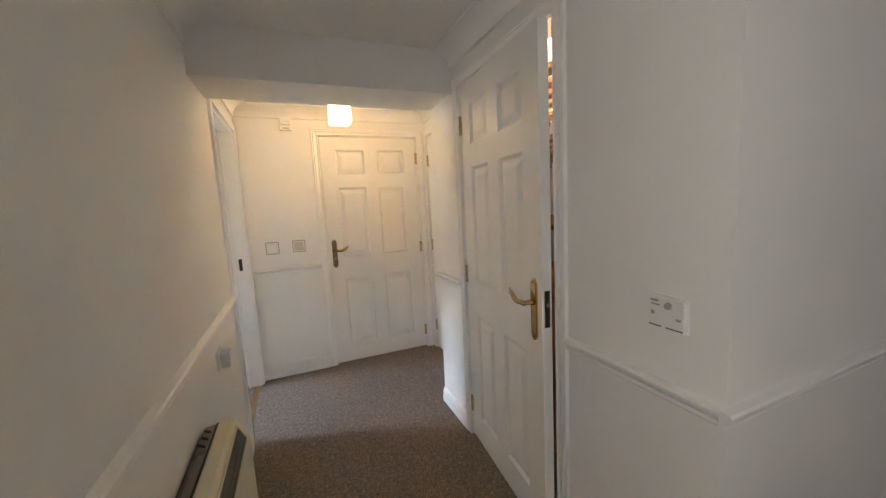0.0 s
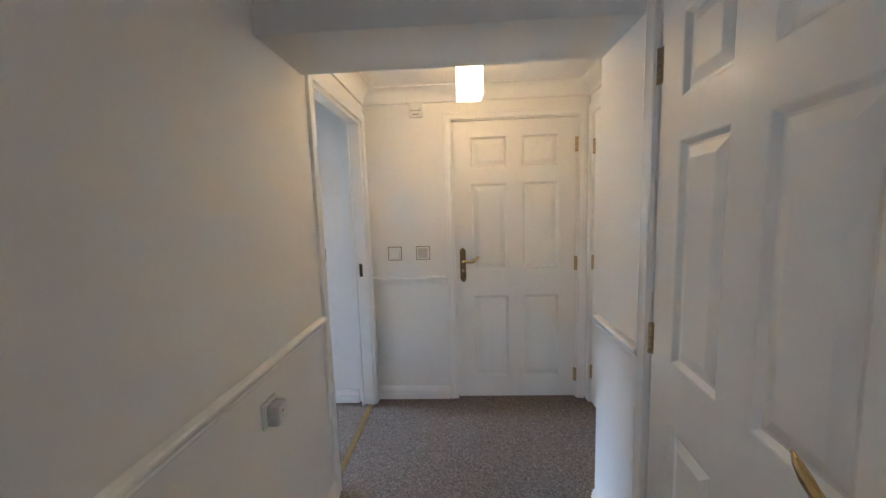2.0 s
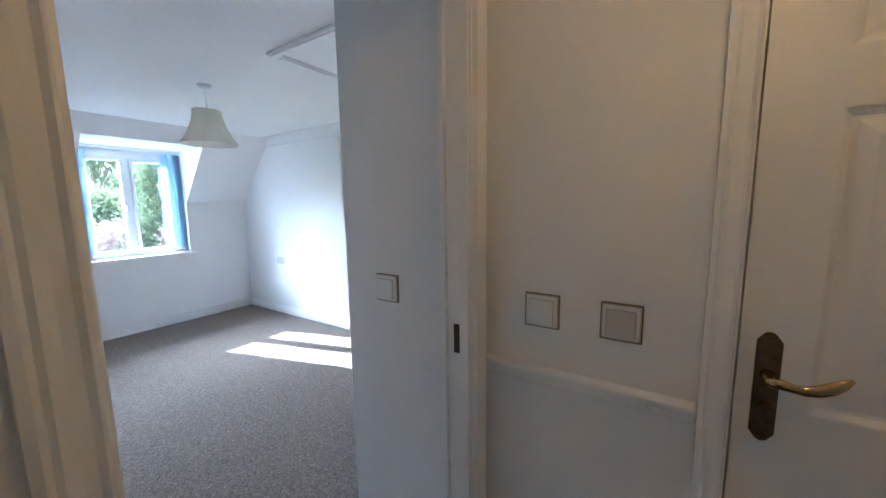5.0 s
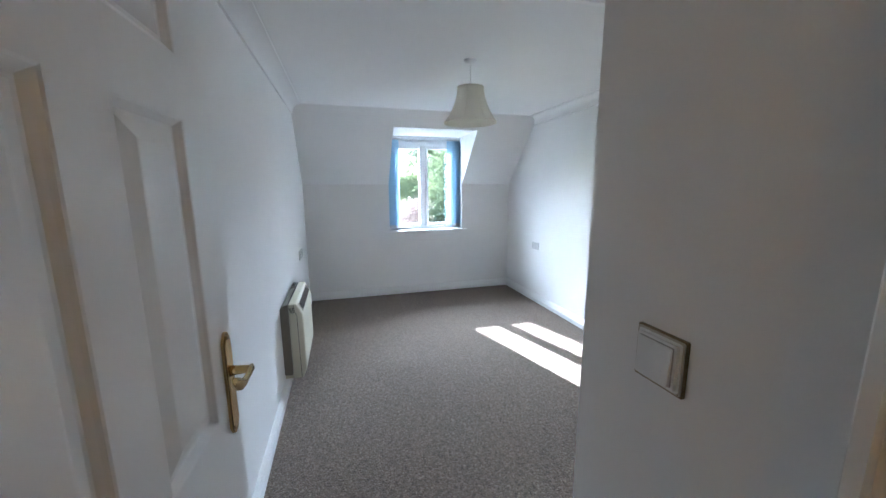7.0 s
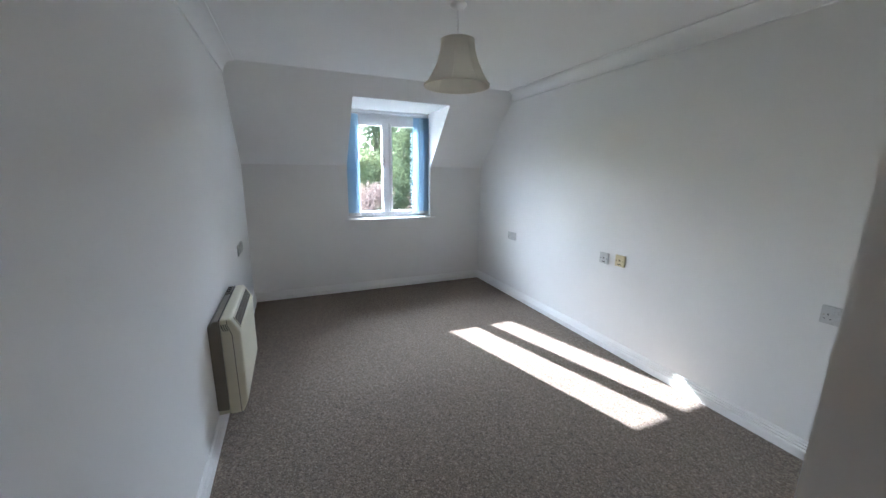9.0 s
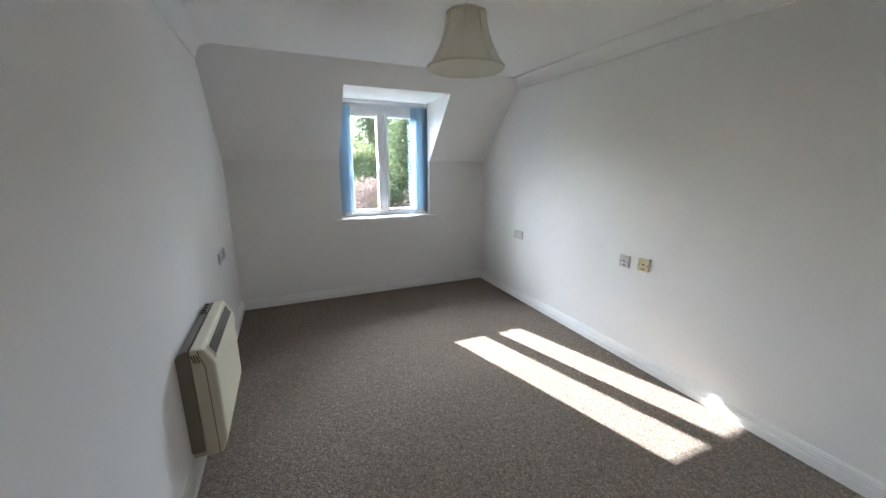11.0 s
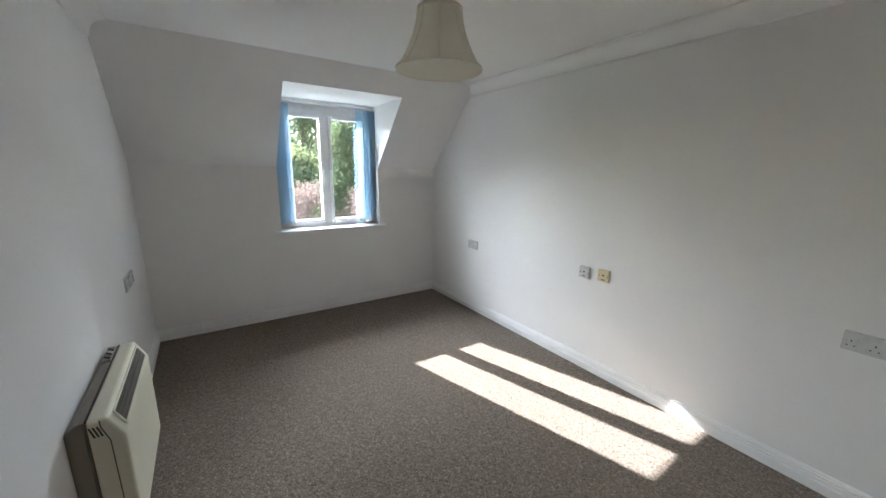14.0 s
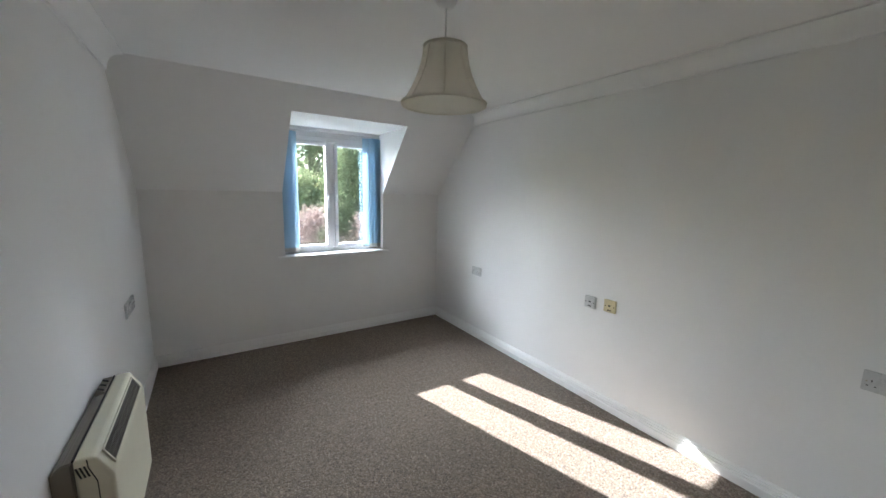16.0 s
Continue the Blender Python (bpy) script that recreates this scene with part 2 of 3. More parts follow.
# ---- the shell ----
CZ = 2.212                                   # ceiling height everywhere
XW, YL, YR = -4.51, -1.0, 1.692              # bedroom: window wall, heater wall, socket wall
KNEE, TOPX, DZ = 1.44, -3.801, 2.05         # slope from the knee to the ceiling; dormer soffit
WY0, WY1, SILL = 0.02, 1.0, 0.835
XP = 0.08                                   # thickness of the bedroom partition
XR, XH = 1.243, 1.545                         # corridor's right wall, hall's right wall


def slope_x(z):
    return XW + (z - KNEE) * (TOPX - XW) / (CZ - KNEE)


bm = bmesh.new()
add_box(bm, XW - 0.02, -0.035, YL - 0.1, YR + 0.1, -0.1, 0.0)
add_box(bm, -0.035, 3.0, -4.4, 0.2, -0.1, 0.0)
structure("floor", bm, CARPET, "beige flecked loop pile carpet, wall to wall", "carpet")
bm = bmesh.new()
add_box(bm, TOPX - 0.14, -0.035, YL - 0.1, YR + 0.1, CZ, CZ + 0.1)
add_box(bm, -0.035, 3.0, -4.4, 0.2, CZ, CZ + 0.1)
structure("ceiling", bm, CEIL, "matt white painted plaster ceiling", "ceiling")

bm = bmesh.new()                             # hall and bedroom partition, with the bedroom doorway
add_box(bm, -XP, 0.0, -3.4, -0.92, 0, CZ)
# unseen opening left in the wall for the corridor fill lamp
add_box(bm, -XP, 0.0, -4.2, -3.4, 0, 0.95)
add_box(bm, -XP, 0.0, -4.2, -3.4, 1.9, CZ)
add_box(bm, -XP, 0.0, -4.4, -4.2, 0, CZ)
add_box(bm, -XP, 0.0, -0.92, -0.06, 2.02, CZ)
add_box(bm, -XP, 0.0, -0.06, 0.0, 0, CZ)
structure("wall_partition", bm, WALL, "off-white painted hallway wall beside the bedroom doorway", "wall")

bm = bmesh.new()                             # end wall with the entrance doorway
add_box(bm, -XP, 0.585, 0.0, 0.12, 0, CZ)
add_box(bm, 0.585, 1.485, 0.0, 0.12, 2.02, CZ)
add_box(bm, 1.485, XH + 0.1, 0.0, 0.12, 0, CZ)
structure("wall_end", bm, WALL, "off-white painted hallway end wall round the entrance door", "wall")

bm = bmesh.new()                             # hall's side wall with its doorway, and the back of the pier
add_box(bm, XH, XH + 0.1, -0.045, 0.0, 0, CZ)
add_box(bm, XH, XH + 0.1, -0.865, -0.045, 2.02, CZ)
add_box(bm, XH, XH + 0.1, -1.0, -0.865, 0, CZ)
structure("wall_hall_side", bm, WALL, "off-white painted hall side wall with a doorway", "wall")

bm = bmesh.new()                             # pier between hall and corridor, one bent piece
add_box(bm, XR, XR + 0.1, -1.385, -0.975, 0, CZ)
add_box(bm, XR + 0.1, XH, -1.0, -0.975, 0, CZ)
structure("wall_pier", bm, WALL, "off-white painted pier between hall and corridor", "wall")
structure("wall_cupboard_end", box(XR + 0.1, 2.15, -1.1, -1.0, 0, CZ), WALL, "plain painted end wall of the airing cupboard", "wall")
bm = bmesh.new()                             # corridor's right wall beside and above the cupboard doorway
add_box(bm, XR, XR + 0.1, -2.192, -1.385, 2.02, CZ)
add_box(bm, XR, XR + 0.1, -2.74, -2.192, 0, CZ)
structure("wall_corridor_side", bm, WALL, "off-white painted corridor wall beside the cupboard door", "wall")
structure("wall_return", box(XR + 0.1, 3.0, -2.74, -2.64, 0, CZ), WALL, "off-white painted return wall at the corridor corner", "wall")
bm = bmesh.new()                             # back wall
add_box(bm, 0.0, 3.0, -4.4, -4.3, 0, CZ)
structure("wall_back", bm, WALL, "plain off-white wall closing the corridor", "wall")
# added sheet, out of view, closing the opening behind the fill lamp
structure("screen_back", box(-0.05, -0.046, -4.2, -3.4, 0.95, 1.9), BACKING, "added cream sheet behind the unseen corridor fill lamp", "curtain")
structure("wall_back_side", box(2.9, 3.0, -4.3, -2.74, 0, CZ), WALL, "plain off-white wall closing the corridor", "wall")

bm = bmesh.new()                             # airing cupboard's inside
add_box(bm, 2.05, 2.15, -2.64, -1.1, 0, CZ)
add_box(bm, XR + 0.1, 2.05, -2.64, -2.3, 0, CZ)
structure("wall_cupboard", bm, WALL, "plain painted inside walls of the airing cupboard", "wall")

structure("beam", box(0.0, XR, -1.315, -0.965, 1.988, CZ), CEIL, "boxed-in beam across the corridor, painted white", "beam")

structure("wall_heater_side", box(XW - 0.1, -XP, YL - 0.1, YL, 0, CZ), WALL, "white painted bedroom wall behind the heater", "wall")
structure("wall_socket_side", box(XW - 0.1, -0.46, YR, YR + 0.1, 0, CZ), WALL, "white painted bedroom wall with power sockets", "wall")
bm = bmesh.new()
add_box(bm, -0.56, -XP, -0.05, 0.05, 0, CZ)
add_box(bm, -0.56, -0.46, 0.05, YR, 0, CZ)
structure("wall_nib", bm, WALL, "white painted wall corner inside the bedroom door", "wall")

XO = XW - 0.27                               # outer face of the window wall
bm = bmesh.new()                             # knee wall with the lower half of the window opening
add_box(bm, XO, XW, YL - 0.1, WY0, 0, KNEE)
add_box(bm, XO, XW, WY1, YR + 0.1, 0, KNEE)
add_box(bm, XO, XW, WY0, WY1, 0, SILL)
structure("wall_window", bm, WALL, "white painted low wall below the roof slope", "wall")
bm = bmesh.new()                             # the sloped ceiling round the dormer
slab = [(XW, KNEE), (TOPX, CZ), (TOPX - 0.14, CZ + 0.1), (XO, CZ - 0.25), (XO, KNEE)]
add_prism(bm, slab, "y", YL - 0.1, WY0)
add_prism(bm, slab, "y", WY1, YR + 0.1)
add_prism(bm, [(slope_x(DZ), DZ), (TOPX, CZ), (TOPX - 0.14, CZ + 0.1), (XO, CZ + 0.1), (XO, DZ)], "y", WY0, WY1)
structure("sloped_ceiling", bm, CEIL, "white painted sloping ceiling with a dormer recess", "ceiling")


def sweep(bm, prof, p, q, up=1):
    """A trim profile of (out, up) along the wall foot p to q; out is to the left of the way."""
    p, q = Vector(p), Vector(q)
    d = (q - p).normalized()
    o = Vector((-d.y, d.x, 0))
    a = [bm.verts.new(p + o * u + Vector((0, 0, v))) for u, v in prof]
    b = [bm.verts.new(q + o * u + Vector((0, 0, v))) for u, v in prof]
    n = len(prof)
    bm.faces.new(a)
    bm.faces.new(b)
    for i in range(n):
        bm.faces.new((a[i], a[(i + 1) % n], b[(i + 1) % n], b[i]))
    return bm


SKIRT = [(0, 0), (0.020, 0), (0.020, 0.050), (0.017, 0.055), (0.008, 0.057), (0.008, 0.063), (0.018, 0.066), (0.018, 0.074), (0.007, 0.077), (0.007, 0.083), (0.017, 0.086), (0.016, 0.093), (0.006, 0.096), (0.006, 0.101), (0.012, 0.104), (0.006, 0.111), (0, 0.112)]
SKIRT = [(u, v * 0.86) for u, v in SKIRT]
DADO = [(0, 0), (0.008, 0), (0.012, 0.006), (0.010, 0.014), (0.018, 0.022), (0.026, 0.034), (0.027, 0.042), (0.022, 0.048), (0.006, 0.050), (0, 0.050)]
COVE = [(0, 0), (0, -0.092), (0.002, -0.092), (0.004, -0.090)] + [(0.012 + 0.083 * (1 - math.cos(a)), -0.088 + 0.080 * math.sin(a)) for a in [k * math.pi / 24 for k in range(13)]] + [(0.1, -0.008), (0.1, 0)]


def trim(name, prof, z, runs, label, mat=None):
    for p, q in runs:
        structure(name, sweep(bmesh.new(), prof, (*p, z), (*q, z)), mat or GLOSS, label, name.replace("_", " "))


DZ0 = 0.878
trim("dado_rail", DADO, DZ0, [((0, -0.938), (0, -4.3)), ((0.545, 0), (0.0, 0)), ((XR, -1.36), (XR, -0.985))], "white painted moulded dado rail along the wall")
trim("dado_rail", DADO, DZ0 - 0.045, [((XR, -2.74), (XR, -2.226)), ((2.9, -2.74), (XR - 0.027, -2.74))], "white painted moulded dado rail along the wall")
trim("baseboard", SKIRT, 0, [((0, -0.938), (0, -4.3)), ((0.545, 0), (0.0, 0)), ((XR, -1.36), (XR, -0.98)), ((XR, -2.74), (XR, -2.226)), ((2.9, -2.74), (XR - 0.016, -2.74)),
                             ((-0.56, -0.05), (-0.125, -0.05))[::-1], ((-XP, YL), (XW, YL))[::-1], ((XW, YR), (XW, YL)), ((-0.56, YR), (XW, YR)), ((-0.56, -0.066), (-0.56, YR))], "white reeded skirting board")
trim("coving", COVE, CZ, [((0.0, -0.965), (0.0, 0.0))[::-1], ((XH, 0.0), (0.0, 0.0)), ((XH, -0.975), (XH, 0.0)), ((0.0, -1.315), (0.0, -4.3)), ((XR, -2.74), (XR, -1.315)),
                          ((-XP, YL), (TOPX - 0.06, YL))[::-1], ((-0.56, YR), (TOPX - 0.06, YR))], "white plaster coving between wall and ceiling", CEIL)

PALEGREY = material("greyed_plastic", (0.55, 0.53, 0.49), 0.4, vary=0.03, scale=15)

# ---- doors ----
def panel_side(bm, x0, x1, z0, z1, y, s):
    """A raised and fielded panel seen from one face of the leaf; s is +1 for the face towards +y."""
    steps = ((0.0, 0.0), (0.004, -0.0015), (0.008, -0.006), (0.015, -0.0125), (0.022, -0.0125), (0.050, -0.003), (0.054, -0.0025))
    rings = []
    for inset, d in steps:
        rings.append([bm.verts.new((x, y + s * d, z)) for x, z in ((x0 + inset, z0 + inset), (x1 - inset, z0 + inset), (x1 - inset, z1 - inset), (x0 + inset, z1 - inset))])
    for p, q in zip(rings, rings[1:]):
        for i in range(4):
            bm.faces.new((p[i], p[(i + 1) % 4], q[(i + 1) % 4], q[i]))
    bm.faces.new(rings[-1])


def door_leaf(name, m, w, h, side, label, latch=True, handle_metal=None, hinges=(0.22, 1.0, 1.77), lock=False, hz=1.02, drop=0.0):
    """A six-panel moulded door: hinge line at the origin, leaf along +x, thickness towards side * y."""
    t = 0.04
    y0, y1 = (0.0, t) if side > 0 else (-t, 0.0)
    door = thing(name, m, label, "door")
    pw = (w - 0.341) / 2
    xs = [0, 0.118, 0.118 + pw, 0.223 + pw, w - 0.118, w]
    zs = [0, 0.148 - drop, 0.762 - drop, 0.946 - drop, 1.556 - drop, 1.664 - drop, 1.875 - drop, h]
    bm = bmesh.new()
    add_box(bm, xs[0], xs[1], y0, y1, 0, h)
    add_box(bm, xs[4], xs[5], y0, y1, 0, h)
    for i in (0, 2, 4, 6):
        add_box(bm, xs[1], xs[4], y0, y1, zs[i], zs[i + 1])
    for i in (1, 3, 5):
        add_box(bm, xs[2], xs[3], y0, y1, zs[i], zs[i + 1])
    part("stile_and_rail_frame", bm, DOORP, door)
    for i in (1, 3, 5):
        for a in (1, 3):
            bm = bmesh.new()
            panel_side(bm, xs[a], xs[a + 1], zs[i], zs[i + 1], y1, 1)
            panel_side(bm, xs[a], xs[a + 1], zs[i], zs[i + 1], y0, -1)
            part("panel", bm, DOORP, door)
    metal = handle_metal or BRASS
    for s, yf in ((1, y1), (-1, y0)):
        hx = w - 0.05
        out = []
        for i in range(24):                  # plate with shouldered round ends
            a = 2 * math.pi * i / 24
            c, sn = math.cos(a), math.sin(a)
            out.append((0.014 * c, (0.108 if sn > 0 else -0.108) + 0.014 * sn) if abs(sn) > 0.3 else (0.021 * (1 if c > 0 else -1), (0.102 if sn >= 0 else -0.102)))
        out = [(hx + p, hz - 0.03 + q) for p, q in out]
        bm = bmesh.new()
        add_prism(bm, out, "y", yf + s * 0.0005, yf + s * 0.006)
        add_prism(bm, [(hx + (p - hx) * 0.8, hz - 0.03 + (q - hz + 0.03) * 0.93) for p, q in out], "y", yf + s * 0.006, yf + s * 0.0085)
        plate = part("handle_plate", bm, metal, door, "shaped brass back plate")
        for dz in (0.078, -0.138):
            part("screw", tube([(hx, yf + s * 0.008, hz + dz), (hx, yf + s * 0.0105, hz + dz)], [0.0045, 0.0035], 10), AGED, plate)
        if lock:
            part("keyhole", tube([(hx, yf + s * 0.008, hz - 0.07), (hx, yf + s * 0.014, hz - 0.07)], [0.011, 0.010], 14), BRASS, plate)
        bm = bmesh.new()
        add_tube(bm, [(hx, yf + s * 0.008, hz), (hx, yf + s * 0.02, hz), (hx, yf + s * 0.045, hz), (hx, yf + s * 0.052, hz)], [0.013, 0.0105, 0.0085, 0.0085], 14)
        bend = [(0.006, 0.0), (-0.014, 0.0), (-0.032, -0.003), (-0.050, -0.005), (-0.068, 0.0), (-0.085, 0.010), (-0.100, 0.022), (-0.112, 0.034)]
        add_tube(bm, [(hx + p, yf + s * (0.050 - 0.02 * abs(p)), hz + q) for p, q in bend], [0.010, 0.011, 0.0095, 0.010, 0.0125, 0.013, 0.010, 0.004], 12, 0.55)
        part("lever_handle", bm, metal if metal is not AGED else BRASS, door, "curved brass lever", True)
    if latch:
        part("latch_plate", box(w + 0.0005, w + 0.0025, (y0 + y1) / 2 - 0.011, (y0 + y1) / 2 + 0.011, hz - 0.09, hz + 0.05), BRONZE, door, "dark bronze latch plate in the door edge")
        part("latch_bolt", prism([(w + 0.002, (y0 + y1) / 2 - 0.007), (w + 0.011, (y0 + y1) / 2 - 0.007), (w + 0.002, (y0 + y1) / 2 + 0.007)], "z", hz - 0.01, hz + 0.005), BRASS, door)
    for z in hinges:
        bm = bmesh.new()
        for j in range(5):
            add_tube(bm, [(-0.004, -0.005 * side, z - 0.05 + 0.0202 * j), (-0.004, -0.005 * side, z - 0.05 + 0.0202 * j + 0.0185)], [0.0062, 0.0062], 12)
        add_box(bm, 0.0, 0.012, min(0, -0.002 * side), max(0, -0.002 * side), z - 0.05, z + 0.05)
        part("hinge", bm, HINGE, door, "brassy butt hinge")
    return door


door_leaf("door_1", pose(1.457, 0.004, 0.01, 0, 0, 180), 0.842, 1.98, -1, "closed white six-panel entrance door with dark brass handle", latch=False, handle_metal=AGED, lock=True, hinges=(0.165, 0.985, 1.80))
door_leaf("door_2", pose(XR + 0.002, -1.413, 0.01, 0, 0, -95), 0.752, 1.98, 1, "white six-panel cupboard door standing ajar", hinges=(0.19, 0.975, 1.785), hz=0.985)
door_leaf("door_3", pose(-0.062, -0.902, 0.01, 0, 0, 177.8), 0.743, 1.98, -1, "white six-panel bedroom door standing wide open", hz=0.985, drop=0.042)
door_leaf("door_4", pose(XH + 0.004, -0.075, 0.01, 0, 0, -90), 0.76, 1.98, 1, "closed white six-panel door in the hall side wall", latch=False)

# linings, stops and architraves
bm = bmesh.new()                             # bedroom doorway
add_box(bm, -0.056, 0.0, -0.92, -0.878, 0, 1.995)
add_box(bm, -XP, 0.0, -0.09, -0.06, 0, 1.995)
add_box(bm, -XP, 0.0, -0.92, -0.06, 1.995, 2.02)
add_box(bm, -0.035, -0.006, -0.878, -0.873, 0, 1.984)
add_box(bm, -0.035, -0.006, -0.100, -0.09, 0, 1.984)
add_box(bm, -0.035, -0.006, -0.878, -0.09, 1.984, 1.995)
structure("door_frame", bm, GLOSS, "white painted timber lining of the bedroom doorway", "door frame")
bm = bmesh.new()                             # entrance
add_box(bm, 0.585, 0.611, 0.0, 0.12, 0, 1.995)
add_box(bm, 1.460, 1.485, 0.0, 0.12, 0, 1.995)
add_box(bm, 0.585, 1.485, 0.0, 0.12, 1.995, 2.02)
add_box(bm, 0.611, 1.460, 0.048, 0.12, 1.96, 1.995)
add_box(bm, 0.611, 0.64, 0.048, 0.12, 0, 1.96)
add_box(bm, 1.43, 1.460, 0.048, 0.12, 0, 1.96)
structure("door_frame", bm, GLOSS, "white painted timber frame of the entrance door", "door frame")
structure("wall_landing", box(0.585, 1.485, 0.121, 0.2, 0, 2.02), WALL, "plain wall closing the entrance behind the door", "wall")
bm = bmesh.new()                             # cupboard
add_box(bm, XR, XR + 0.1, -1.409, -1.385, 0, 1.995)
add_box(bm, XR, XR + 0.1, -2.192, -2.167, 0, 1.995)
add_box(bm, XR, XR + 0.1, -2.192, -1.385, 1.995, 2.02)
add_box(bm, XR + 0.048, XR + 0.08, -2.167, -2.155, 0, 1.995)
structure("door_frame", bm, GLOSS, "white painted timber lining of the cupboard doorway", "door frame")
bm = bmesh.new()                             # hall side door
add_box(bm, XH, XH + 0.1, -0.072, -0.045, 0, 1.995)
add_box(bm, XH, XH + 0.1, -0.865, -0.838, 0, 1.995)
add_box(bm, XH, XH + 0.1, -0.865, -0.045, 1.995, 2.02)
structure("door_frame", bm, GLOSS, "white painted timber lining of the hall side door", "door frame")
structure("wall_beyond", box(XH + 0.1, XH + 0.15, -0.9, 0.0, 0, CZ), WALL, "plain wall closing the side doorway", "wall")

ARCH = [(0, 0), (0.014, 0.0), (0.017, 0.004), (0.012, 0.010), (0.014, 0.022), (0.018, 0.034), (0.015, 0.040), (0.018, 0.046), (0.016, 0.055), (0, 0.055)]


def architrave(origin, along, out, a, b, top, legs=(True, True)):
    """Moulding round a doorway: legs at a and b along a wall, head at top, proud by out."""
    o, d, n = Vector(origin), Vector(along), Vector(out)
    bm = bmesh.new()
    ez = Vector((0, 0, 1))
    for on, pos, s in ((legs[0], a, -1), (legs[1], b, 1)):
        if not on:
            continue
        lo = [bm.verts.new(o + d * (pos + s * v) + n * u) for u, v in ARCH]
        hi = [bm.verts.new(o + d * (pos + s * v) + n * u + ez * (top + v)) for u, v in ARCH]
        bm.faces.new(lo)
        bm.faces.new(hi)
        for i in range(len(ARCH)):
            j = (i + 1) % len(ARCH)
            bm.faces.new((lo[i], lo[j], hi[j], hi[i]))
    le = [bm.verts.new(o + d * (a - v) + n * u + ez * (top + v)) for u, v in ARCH]
    ri = [bm.verts.new(o + d * (b + v) + n * u + ez * (top + v)) for u, v in ARCH]
    bm.faces.new(le)
    bm.faces.new(ri)
    for i in range(len(ARCH)):
        j = (i + 1) % len(ARCH)
        bm.faces.new((le[i], le[j], ri[j], ri[i]))
    structure("architrave", bm, GLOSS, "white painted moulded architrave round a doorway", "architrave")


architrave((0, 0, 0), (0, 1, 0), (1, 0, 0), -0.883, -0.08, 2.0)
architrave((-XP, 0, 0), (0, 1, 0), (-1, 0, 0), -0.902, -0.107, 2.0)
architrave((0, 0, 0), (1, 0, 0), (0, -1, 0), 0.606, 1.465, 2.0)
architrave((XR, 0, 0), (0, 1, 0), (-1, 0, 0), -2.171, -1.404, 2.0)
architrave((XH, 0, 0), (0, 1, 0), (-1, 0, 0), -0.843, -0.067, 2.0)

strike = thing("strike_plate", pose(-0.047, -0.0905, 0.995), "dark brass strike plate let into the door lining", "strike plate")
bm = box(-0.013, 0.013, -0.0015, 0.0, -0.045, 0.045)
part("plate", bm, BRONZE, strike)
part("latch_hole", box(-0.006, 0.006, -0.0021, -0.0015, -0.022, 0.02), DARK, strike)
bar = thing("threshold_strip", pose(-0.035, -0.476, 0.0), "brass carpet threshold strip across the bedroom doorway", "threshold strip")
part("strip", prism([(-0.018, 0.0), (-0.014, 0.004), (-0.004, 0.006), (0.004, 0.006), (0.014, 0.004), (0.018, 0.0)], "y", -0.38, 0.38), BRASS, bar)


# ---- bedroom window ----
def window(m):
    """A two-sash window: width along y from the origin, glass plane at x 0, foot at z 0."""
    w, h, f = WY1 - WY0, 1.144, 0.05
    win = thing("window_1", m, "white plastic double-sash casement window in the dormer", "window", kind="structure")
    bm = bmesh.new()
    add_box(bm, -0.035, 0.035, 0, f, 0, h, 0.004)
    add_box(bm, -0.035, 0.035, w - f, w, 0, h, 0.004)
    add_box(bm, -0.035, 0.035, f, w - f, 0, f, 0.004)
    add_box(bm, -0.035, 0.035, f, w - f, h - f, h, 0.004)
    add_box(bm, -0.035, 0.035, w / 2 - 0.025, w / 2 + 0.025, f, h - f, 0.004)
    part("window_frame", bm, UPVC, win)
    for a, b, hs in ((f, w / 2 - 0.025, 1), (w / 2 + 0.025, w - f, -1)):
        bm = bmesh.new()
        si, so, sb, x0, x1 = 0.034, 0.056, 0.032, -0.02, 0.05
        sa, sz = (so, si) if hs > 0 else (si, so)
        s = si
        add_box(bm, x0, x1, a + 0.002, a + sa, f, h - f, 0.006)
        add_box(bm, x0, x1, b - sz, b - 0.002, f, h - f, 0.006)
        add_box(bm, x0, x1, a + sa, b - sz, f, f + sb, 0.006)
        add_box(bm, x0, x1, a + sa, b - sz, h - f - s, h - f, 0.006)
        sash = part("sash", bm, UPVC, win)
        for x in (0.012, 0.026):
            g = part("pane", box(x - 0.002, x + 0.002, a + sa - 0.004, b - sz + 0.004, f + sb - 0.004, h - f - s + 0.004), GLASS, sash)
            g.visible_shadow = False
        bm = bmesh.new()
        yy = b - s / 2 if hs > 0 else a + s / 2
        add_box(bm, x1, x1 + 0.012, yy - 0.009, yy + 0.009, h * 0.46, h * 0.46 + 0.06, 0.003)
        add_tube(bm, [(x1 + 0.012, yy, h * 0.46 + 0.045), (x1 + 0.03, yy, h * 0.46 + 0.04), (x1 + 0.034, yy, h * 0.46 + 0.0), (x1 + 0.034, yy, h * 0.46 - 0.07)], [0.008, 0.008, 0.008, 0.007], 10)
        part("window_handle", bm, UPVC, sash, "white lever window catch")
    part("window_sill", box(0.036, XW - m.translation.x + 0.0015, 0.001, w - 0.001, 0.003, 0.012, 0.002), GLOSS, win, "white painted inner sill board")
    part("sill_nosing", box(XW - m.translation.x + 0.002, XW - m.translation.x + 0.034, -0.065, w + 0.065, -0.014, 0.012, 0.005), GLOSS, win)
    return win


XG = XW - 0.18
win_1 = window(pose(XG, WY0, SILL))
part("head_board", box(-0.03, 0.03, 0.0, WY1 - WY0, 1.144, DZ - SILL), UPVC, win_1)


